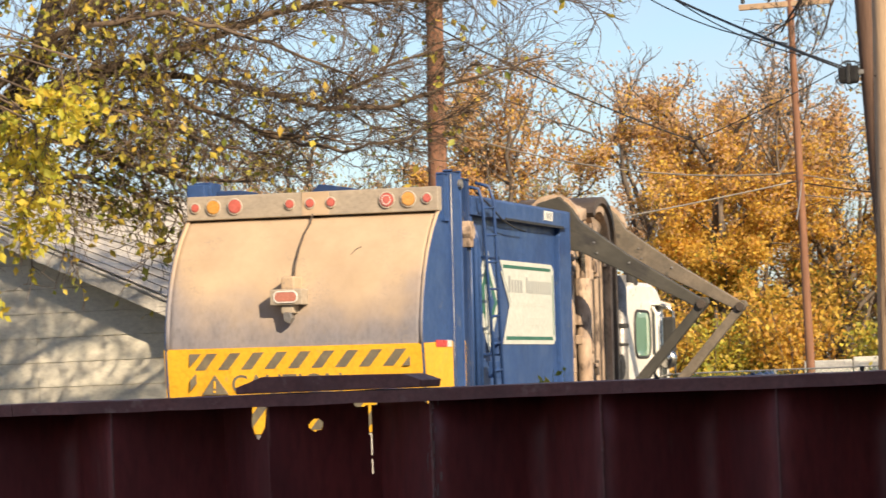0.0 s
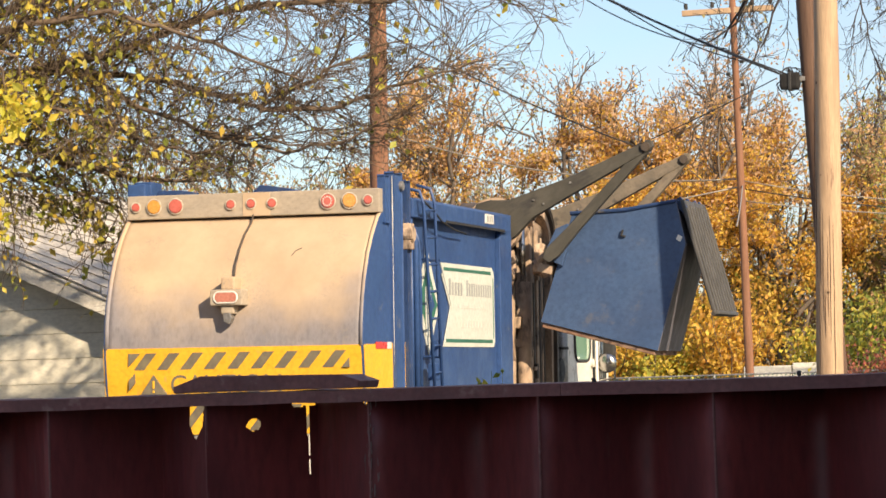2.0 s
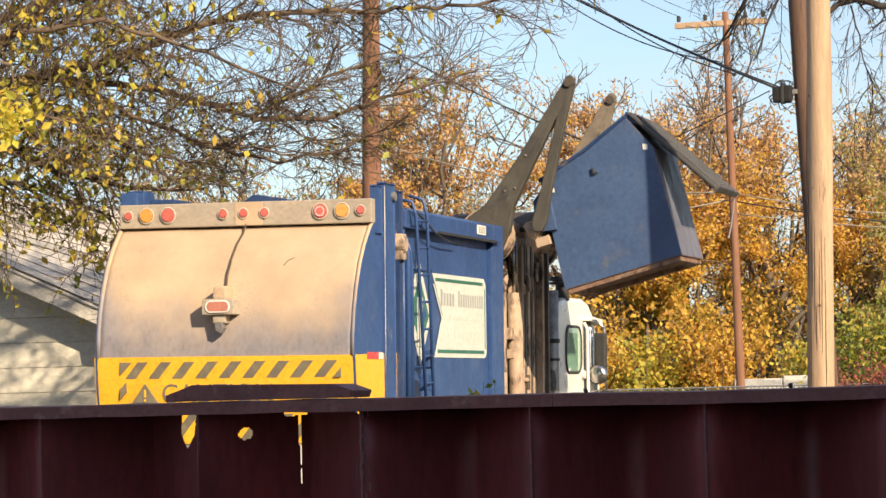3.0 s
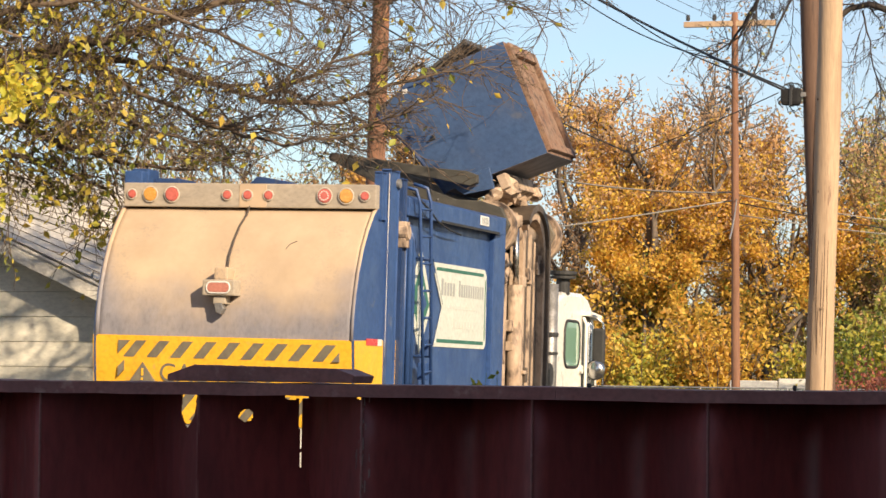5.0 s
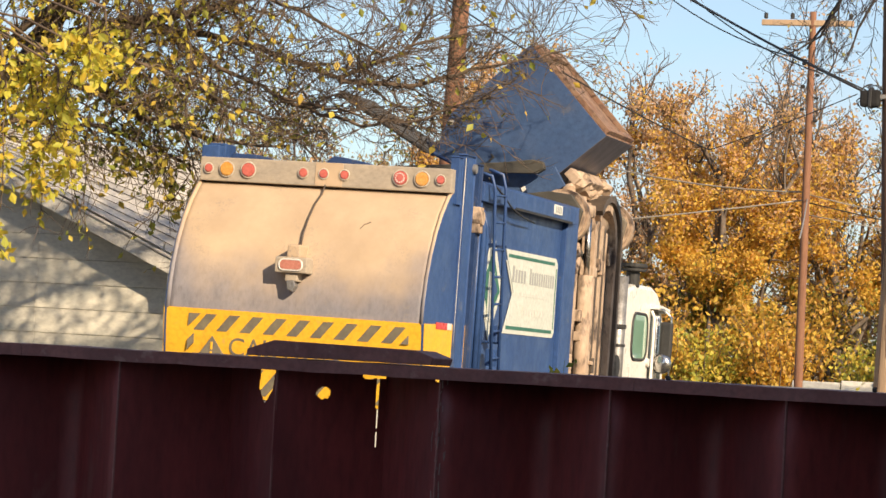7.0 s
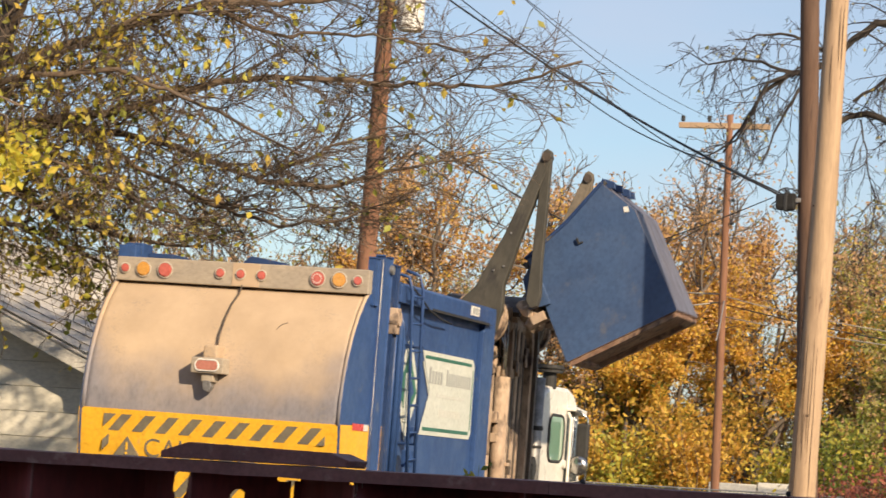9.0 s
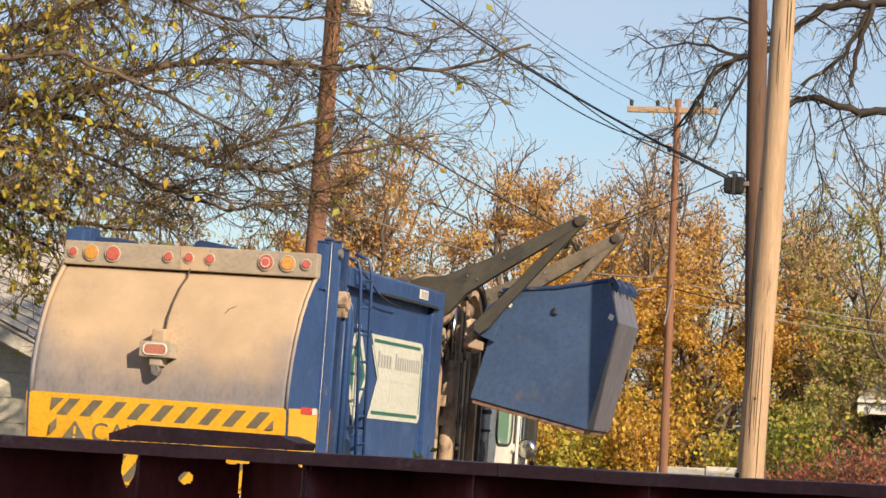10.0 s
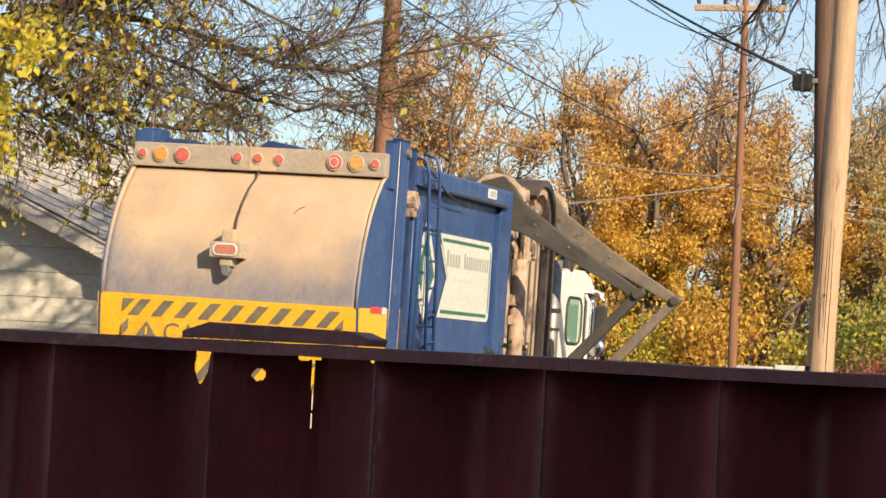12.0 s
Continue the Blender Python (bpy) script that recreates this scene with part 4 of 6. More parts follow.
    for y in (4.97, 6.90):
        up = [(-0.05, 0.27), (0.10, 0.24), (0.28, 0.15), (0.9, 0.085), (1.62, 0.06), (1.84, 0.05), (1.875, 0.0), (1.84, -0.05), (1.6, -0.06), (0.9, -0.095), (0.42, -0.13), (0.18, -0.22), (-0.06, -0.25), (-0.22, -0.12), (-0.22, 0.10)]
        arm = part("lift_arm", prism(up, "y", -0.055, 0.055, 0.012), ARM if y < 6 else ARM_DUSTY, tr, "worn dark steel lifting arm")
        arm.matrix_basis = pose(PIVOT[0], y, PIVOT[1])
        part("pivot_boss", disc((0, 0.10, 0), (0, 1, 0), 0.29, 0.18, 28, 0.03), GRIME, arm, "dusty round shoulder")
        for u, v in ((0.52, 0.03), (0.60, -0.05), (0.95, 0.02)):
            part("bolt", disc((u, -0.058, v), (0, 1, 0), 0.012, 0.02, 8, 0.003), GALV, arm)
        part("tip_pin", disc((ARM_LEN, 0, 0), (0, 1, 0), 0.05, 0.17, 14, 0.008), GRIME_SHADE_DARK, arm)
        fk = [(0.06, 0.045), (-1.1, 0.055), (-1.5, 0.075), (-1.58, 0.03), (-1.56, -0.05), (-1.45, -0.075), (-1.1, -0.055), (0.06, -0.05), (0.09, 0)]
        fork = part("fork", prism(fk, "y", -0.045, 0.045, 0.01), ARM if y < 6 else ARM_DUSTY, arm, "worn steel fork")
        fork.matrix_basis = pose(ARM_LEN, 0, 0)
        made.append((arm, fork, y))
    return tr, made


def refuse_container():
    """A sheet-steel refuse container, seen from its end; its own origin is its lower corner beside the truck."""
    c = thing("refuse_container", "blue steel refuse container with a dark ribbed lid", "refuse container")
    y0, y1 = 0.10, 1.26
    t = 0.006
    br, mid, tr_, tl = (1.275, 0.0), (1.30, 1.14), (1.10, 1.54), (0.06, 1.17)

    def plate(corners, name="wall_plate", m=BIN_BLUE, label=""):
        bm = bmesh.new()
        vs = [bm.verts.new(p) for p in corners]
        bm.faces.new(vs)
        ob = part(name, bm, m, c, label)
        sol = ob.modifiers.new("thick", "SOLIDIFY")
        sol.thickness, sol.offset = 0.008, 0
        return ob
    for ya in (y0, y1):
        plate([(0, ya, 0), (br[0], ya, 0), (mid[0], ya, mid[1]), (tr_[0], ya, tr_[1]), (tl[0], ya, tl[1])], label="blue end plate")
    ya, yb = y0, y1
    plate([(br[0], ya, 0), (br[0], yb, 0), (mid[0], yb, mid[1]), (mid[0], ya, mid[1])], m=BIN_LIT_GREY, label="worn lower front plate, its grey-blue lightened as sunlit")
    plate([(mid[0], ya, mid[1]), (mid[0], yb, mid[1]), (tr_[0], yb, tr_[1]), (tr_[0], ya, tr_[1])], m=BIN_LIT_GREY, label="worn upper front plate, its grey-blue lightened as sunlit")
    plate([(0, y0, 0), (0, y1, 0), (tl[0], y1, tl[1]), (tl[0], y0, tl[1])], m=BIN_LIT_GREY, label="worn back plate, its grey lightened as if lit")
    plate([(0, y0, 0.0), (br[0], y0, 0.0), (br[0], y1, 0.0), (0, y1, 0.0)], "floor_plate", BIN_RUST, "rusty brown floor")
    for ya_ in (y0 + 0.02, y1 - 0.10):
        part("skid", box(0.02, 1.25, ya_, ya_ + 0.08, -0.055, -0.005, 0.006), BIN_RUST, c, "rusty skid")
    part("skid", box(0.03, 0.11, y0 + 0.11, y1 - 0.11, -0.055, -0.005, 0.006), BIN_RUST, c)
    part("skid", box(1.13, 1.25, y0 + 0.11, y1 - 0.11, -0.055, -0.005, 0.006), BIN_RUST, c)
    # rims, lifting lugs, stickers
    for yy in (y0 - 0.012, y1 + 0.012):
        part("rim_bar", tube([(tl[0] - 0.02, yy, tl[1] + 0.0), (0.6, yy, 1.335), (tr_[0], yy, tr_[1] + 0.005)], 0.02, 8), BLUE_DARK, c)
    part("rim_bar", tube([(tl[0], y0, tl[1]), (tl[0], y1, tl[1])], 0.022, 8), BLUE_DARK, c)
    part("rim_bar", tube([(tr_[0], ya, tr_[1]), (tr_[0], yb, tr_[1])], 0.022, 8), BLUE_DARK, c)
    part("lift_lug", prism([(-0.13, 0.66), (0.10, 0.62), (0.12, 1.0), (0.05, 1.06), (-0.06, 0.98)], "y", 0.03, 0.09, 0.006), BIN_BLUE, c, "blue lifting lug")
    part("lift_lug", prism([(-0.13, 0.66), (0.10, 0.62), (0.12, 1.0), (0.05, 1.06), (-0.06, 0.98)], "y", y1 + 0.01, y1 + 0.07, 0.006), BIN_BLUE, c)
    bracket = part("lift_bracket", box(-0.17, -0.01, y0 - 0.02, y1 + 0.02, 0.50, 0.60, 0.012, box(-0.12, -0.01, y0 + 0.05, y1 - 0.05, 0.66, 0.74, 0.012)), GRIME, c, "dust-caked lifting bracket")
    rngb = random.Random(14)
    for k in range(9):
        one = bmesh.new()
        bmesh.ops.create_icosphere(one, subdivisions=2, radius=0.07 + 0.045 * rngb.random())
        for v in one.verts:
            v.co = Vector((v.co.x * 0.9, v.co.y * 1.2, v.co.z * 1.3)) * (1 + 0.7 * noise.noise(v.co * 18 + Vector((k, 0, 0))))
        one.transform(pose(-0.13 - 0.06 * rngb.random(), y0 + 0.02 + 0.14 * k, 0.50 + 0.30 * rngb.random(), 40 * k, 30 * k, 0))
        part("caked_dirt", one, GRIME, bracket, "caked tan dirt")
    part("hook", box(0.62, 0.638, 0.06, 0.095, 1.065, 1.13, 0.003, box(0.62, 0.67, 0.065, 0.095, 1.06, 1.078, 0.003)), BLACK, c, "small black hook")
    part("sticker", prism([(1.195, 1.16), (1.245, 1.145), (1.255, 1.20), (1.205, 1.215)], "y", 0.088, 0.094), PALE, c, "small white sticker")
    part("sticker", prism([(0.13, 1.02), (0.17, 1.005), (0.18, 1.05), (0.135, 1.065)], "y", 0.084, 0.095), PALE, c)
    for yy in (ya + 0.05, ya + 0.42, ya + 0.8, yb - 0.12):
        part("hinge_lug", prism([(1.05, 1.52), (1.20, 1.44), (1.22, 1.51), (1.12, 1.60)], "y", yy, yy + 0.06, 0.006), BLUE_DARK, c)
    # lid: two ribbed halves in one moving part
    bm = box(0.0, 1.22, ya + 0.005, (ya + yb) / 2 - 0.006, 0.0, 0.035, 0.008)
    box(0.0, 1.22, (ya + yb) / 2 + 0.006, yb - 0.005, 0.0, 0.035, 0.008, bm)
    lid = part("lid", bm, LID, c, "dark grey ribbed plastic lid")
    lid.matrix_basis = pose(tr_[0], 0, tr_[1])
    for k in range(8):
        yy = ya + 0.08 + k * (yb - ya - 0.2) / 7
        part("lid_rib", box(0.06, 1.2, yy, yy + 0.05, 0.03, 0.055, 0.012), LID, lid)
    for k in range(8):
        part("lid_rib", box(0.05, 1.18, ya + 0.06 + k * (yb - ya - 0.2) / 7, ya + 0.10 + k * (yb - ya - 0.2) / 7, -0.018, 0.004, 0.008), LID, lid)
    part("lid_edge", box(1.19, 1.235, ya + 0.01, yb - 0.01, -0.02, 0.055, 0.012), LID, lid)
    return c, lid


# ---- poles and cables ----
def pole(name, label, foot, top, r0, r1, material, wobble=0.02, seed=1):
    p = thing(name, label, "utility pole", foot)
    rise = Vector(top) - Vector(foot)
    pts, rr = [], []
    for k in range(25):
        s = k / 24
        pts.append(rise * s + Vector((wobble * noise.noise((s * 3, seed, 0)), wobble * noise.noise((s * 3, seed, 5)), 0)))
        rr.append((r0 + (r1 - r0) * s) * (1 + 0.03 * noise.noise((s * 9, seed, 2))))
    part("post", tube(pts, rr, 16), material, p, smooth=True)
    return p


def sag(a, b, drop, n=14):
    a, b = Vector(a), Vector(b)
    return [a.lerp(b, k / n) - Vector((0, 0, drop * 4 * (k / n) * (1 - k / n))) for k in range(n + 1)]


def poles_and_cables():
    near = pole("utility_pole", "pale weathered wooden utility pole with grain cracks", (4.695, 3.70, 0), (4.965, 3.20, 8.44), 0.138, 0.102, POLE_PALE, 0.03, 2)
    rng = random.Random(6)
    for k in range(26):
        a, z, ln = rng.uniform(-2.9, -0.2), rng.uniform(1.6, 6.6), rng.uniform(0.25, 1.3)
        pts = []
        for j in range(6):
            h = z + ln * j / 5
            r = 0.138 - 0.036 * h / 8.4 - 0.001
            aa = a + 0.05 * noise.noise((h * 2, k, 0))
            pts.append((0.27 * h / 8.44 + r * math.cos(aa), -0.50 * h / 8.44 + r * math.sin(aa), h))
        part("crack", tube(pts, [0.001, 0.003, 0.004, 0.004, 0.003, 0.001], 5), CRACK, near)
    for a, h in ((-1.9, 3.62), (-1.2, 5.1), (-2.3, 4.5), (-1.5, 2.5)):
        r = 0.138 - 0.036 * h / 8.4
        part("knot", disc((0.27 * h / 8.44 + r * math.cos(a), -0.50 * h / 8.44 + r * math.sin(a), h), (math.cos(a), math.sin(a), 0), 0.014, 0.008, 10, 0.003), CRACK, near)
    dark = pole("utility_pole", "dark brown rough utility pole behind the pale one", (4.26, 7.7, 0), (3.91, 7.3, 9.5), 0.125, 0.10, POLE_BROWN, 0.02, 3)
    mid = pole("utility_pole", "brown wooden utility pole with a transformer", (-3.52, 15.2, 0), (-3.17, 14.7, 10.5), 0.160, 0.105, POLE_RED, 0.03, 5)
    part("transformer", disc((0.62, -0.35, 8.35), (0, 0, 1), 0.2, 0.65, 20, 0.03), PALE, mid, "pale grey transformer can")
    part("transformer_bracket", box(0.3, 0.5, -0.4, -0.3, 8.2, 8.4, 0.01), GALV, mid)
    far = pole("utility_pole", "slim reddish utility pole with a crossarm", (-3.61, 45.2, 0), (-3.60, 44.5, 10.95), 0.118, 0.08, POLE_RED, 0.03, 7)
    part("crossarm", box(-1.255, 1.02, -0.75, -0.62, 10.60, 10.74, 0.015), POLE_PALE, far, "pale wooden crossarm")
    for x in (-1.16, -0.5, 0.5, 0.94):
        part("insulator", disc((x, -0.68, 10.84), (0, 0, 1), 0.05, 0.15, 10, 0.015), BLACK, far, "dark insulator")
    for k in range(7):
        part("insulator", disc((0.17 if k % 2 else -0.17, -0.6, 8.0 + 0.28 * k), (1, 0, 0), 0.04, 0.1, 8, 0.01), BLACK, far)
    part("tag", box(-0.03, 0.03, -0.16, -0.14, 3.3, 3.42, 0.002), PALE, far)
    right_edge = pole("utility_pole", "thin dark utility pole in the distance", (2.35, 56, 0), (2.35, 56, 8.2), 0.12, 0.1, POLE_BROWN, 0.02, 9)

    # black splice case where the cables meet
    splice = thing("cable_splice", "black cable splice case with loose wires by the pole", "cable splice", (3.85, 7.40, 4.95))
    bm = bmesh.new()
    box(-0.115, 0.10, -0.07, 0.07, -0.085, 0.09, 0.03, bm)
    for v in bm.verts:
        v.co += 0.02 * noise.noise_vector(v.co * 11)
    part("case", bm, TAR, splice)
    part("strap", box(-0.02, 0.015, -0.08, 0.075, -0.1, 0.1, 0.006), CABLE, splice)
    part("bracket", box(0.09, 0.16, -0.02, 0.02, 0.0, 0.05, 0.006), GALV, splice)
    rng = random.Random(8)
    for k in range(18):
        a = rng.random() * 6.28
        part("loose_wire", tube([(0.1 * math.cos(a), 0, 0.1 * math.sin(a)), (0.17 * math.cos(a + 0.4), 0.05, 0.17 * math.sin(a + 0.4)), (0.15 * math.cos(a + 0.9), 0, 0.15 * math.sin(a + 0.9))], 0.006, 5), CABLE, splice)

    def cable(a, b, drop, r, label, m=CABLE):
        tagged(part("cable", tube(sag(a, b, drop), r, 6), m, None, smooth=True), label, "cable", "overhead cables")
    sp = (3.76, 7.42, 5.03)
    cable((-3.1, 14.7, 9.0), sp, 0.15, 0.0145, "thick black overhead cable to the pole")
    cable((-2.9, 14.7, 9.05), (3.78, 7.45, 5.05), 0.22, 0.009, "thin black overhead cable to the pole")
    cable((0.9, 10.6, 6.62), (3.2, 8.0, 5.28), 0.12, 0.008, "thin black overhead cable to the pole")
    cable((-0.2, 11.7, 7.2), (3.0, 8.2, 5.45), 0.22, 0.008, "thin black overhead cable to the pole")
    cable((-0.45, 2.25, 5.9), (1.9, 8.2, 4.4), 0.12, 0.009, "dark service wire to the splice case")
    cable((1.9, 8.2, 4.4), (3.7, 7.4, 5.0), 0.02, 0.006, "dark service wire to the splice case")
    cable((-4.75, 44.5, 10.9), (-3.25, 14.75, 10.4), 0.4, 0.008, "thin dark overhead wire crossing the sky")
    cable((-4.2, 44.5, 10.9), (-3.1, 14.7, 10.0), 0.3, 0.007, "thin dark overhead wire crossing the sky")
    cable((-2.5, 44.5, 10.9), (4.94, 3.24, 8.35), 0.9, 0.007, "thin dark overhead wire crossing the sky")
    cable((-3.7, 45, 6.55), (-14, 48, 8.6), 0.5, 0.020, "pale overhead wire before the autumn trees", WIRE)
    cable((-3.7, 45, 6.35), (-14, 44, 5.0), 0.1, 0.020, "pale overhead wire before the autumn trees", WIRE)
    cable((-3.6, 45, 6.5), (8, 47, 5.9), 0.5, 0.015, "pale overhead wire before the autumn trees", WIRE)
    cable((-3.6, 45, 6.3), (8, 46, 5.1), 0.3, 0.015, "dark overhead wire before the autumn trees")
    cable((-3.6, 45, 6.0), (8, 46, 5.3), 0.3, 0.015, "pale overhead wire before the autumn trees", WIRE)
    cable((-3.6, 45, 6.4), (-1.0, 30, 4.6), 0.1, 0.016, "pale overhead wire before the autumn trees", WIRE)


# ---- trees ----
class Wood:
    """Gathers many tapering branches into one mesh."""

    def __init__(self):
        self.v, self.f = [], []

    def branch(self, pts, r0, r1, sides=4):
        n, start = len(pts), len(self.v)
        side = None
        for i, p in enumerate(pts):
            ahead = (pts[min(i + 1, n - 1)] - pts[max(i - 1, 0)]).normalized()
            if side is None:
                side = ahead.orthogonal().normalized()
            side = (side - ahead * side.dot(ahead)).normalized()
            up = ahead.cross(side)
            r = r0 + (r1 - r0) * i / (n - 1)
            for k in range(sides):
                a = 2 * math.pi * k / sides
                self.v.append(p + (side * math.cos(a) + up * math.sin(a)) * r)
        for i in range(n - 1):
            for k in range(sides):
                a, b = start + i * sides + k, start + i * sides + (k + 1) % sides
                self.f.append((a, b, b + sides, a + sides))

    def done(self, name, material, parent, label=""):
        me = bpy.data.meshes.new(name)
        me.from_pydata([tuple(p) for p in self.v], [], self.f)
        me.materials.append(material)
        me.polygons.foreach_set("use_smooth", [True] * len(me.polygons))
        ob = new(name, me)
        ob.parent = parent
        return tagged(ob, label)


def leaves(name, spots, size, material, parent, seed, droop=0.0, label=""):
    """Many small bent leaves at the given spots, in one mesh."""
    rng = np.random.default_rng(seed)
    n = len(spots)
    c = np.array(spots)
    a = rng.normal(size=(n, 3))
    a[:, 2] -= droop * 1.5
    a /= np.linalg.norm(a, axis=1)[:, None]
    b = np.cross(a, rng.normal(size=(n, 3)))
    b /= np.linalg.norm(b, axis=1)[:, None] + 1e-9
    w = np.cross(a, b)
    s = size * (0.6 + 0.8 * rng.random(n))[:, None]
    v = np.stack([c, c + a * s * 0.5 + b * s * 0.33 + w * s * 0.08, c + a * s * 1.1, c + a * s * 0.5 - b * s * 0.33 + w * s * 0.08], axis=1).reshape(-1, 3)
    me = bpy.data.meshes.new(name)
    k = np.arange(n)[:, None] * 4
    me.from_pydata(v.tolist(), [], np.hstack([k, k + 1, k + 2, k + 3]).tolist())
    me.materials.append(material)
    ob = new(name, me)
    ob.parent = parent
    return tagged(ob, label)


def wander(p, way, length, rng, n=5, curl=0.25, lift=0.0):
    pts, way = [p.copy()], way.normalized()
    for _ in range(n):
        way = (way + Vector((rng.gauss(0, curl), rng.gauss(0, curl), rng.gauss(0, curl) + lift))).normalized()
        p = p + way * length / n
        pts.append(p.copy())
    return pts


def far_tree(label, foot, height, spread, seed, leaf, leaf_size, count, bare_top=0.0, low=0.25, second=None, shape=1.0, twigs=True, rank=3):
    """A tree with trunk, limbs, twigs and a crown of single leaves in uneven sprays."""
    rng = random.Random(seed)
    tree = thing("tree", label, "tree", foot)
    wood, tips = Wood(), []
    trunk = wander(Vector((0, 0, 0)), Vector((0, 0, 1)), height * 0.5, rng, 6, 0.06, 0.1)
    wood.branch(trunk, height * 0.02, height * 0.012, 8)

    def grow(p, way, length, r, depth):
        pts = wander(p, way, length, rng, 4, 0.2, 0.07)
        wood.branch(pts, r, r * 0.45, 5 if depth < 2 else 3)
        if depth >= rank:
            tips.extend((pts[i], depth) for i in (1, 2, 3, 4))
            return
        for _ in range(4 if depth else 5):
            i = rng.randint(1, 4)
            q = pts[i]
            out = Vector((rng.gauss(0, 1), rng.gauss(0, 1), rng.gauss(0.35, 0.6))).normalized()
            grow(q, (pts[i] - pts[i - 1]).normalized() * 0.8 + out * 0.9, length * rng.uniform(0.45, 0.7), r * 0.5, depth + 1)
        tips.append((pts[-1], depth))
    limbs = 11
    for k in range(limbs):
        s = low + (1 - low) * k / (limbs - 1)
        a = k * 2.4 + rng.uniform(-0.4, 0.4)
        base = trunk[min(6, int(s * 6))]
        flat = spread * (1 - 0.45 * s ** 2) * rng.uniform(0.75, 1.1)
        rise = height * (0.18 + 0.34 * s) * rng.uniform(0.8, 1.1)
        way = Vector((math.cos(a) * flat, math.sin(a) * flat * shape, rise))
        grow(base, way, way.length * 0.62, height * 0.009, 1)
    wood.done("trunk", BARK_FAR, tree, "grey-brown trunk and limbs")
    spots, other = [], [[] for _ in second or ()]
    top = max(p.z for p, _ in tips)
    tips = [p for p, _ in tips]
    while len(spots) + sum(len(o) for o in other) < count:
        p = rng.choice(tips)
        h = p.z / top
        dense = noise.noise(p * 0.95 + Vector((seed, 0, 0))) + 0.6 * noise.noise(p * 0.4 + Vector((0, seed, 0)))
        if rng.random() > max(0.03, min(1.0, dense * 2.6 + 0.42)) or rng.random() < bare_top * max(0, h - 0.45) * 2:
            continue
        q = p + Vector((rng.gauss(0, 0.17), rng.gauss(0, 0.17), rng.gauss(0, 0.15)))
        if q.z < 0.3:
            continue
        for k, (_, share) in enumerate(second or ()):
            if rng.random() < share(h):
                other[k].append(tuple(q))
                break
        else:
            spots.append(tuple(q))
    leaves("crown", spots, leaf_size, leaf, tree, seed)
    for k, (m, _) in enumerate(second or ()):
        leaves("crown", other[k], leaf_size, m, tree, seed + 1 + k)
    return tree


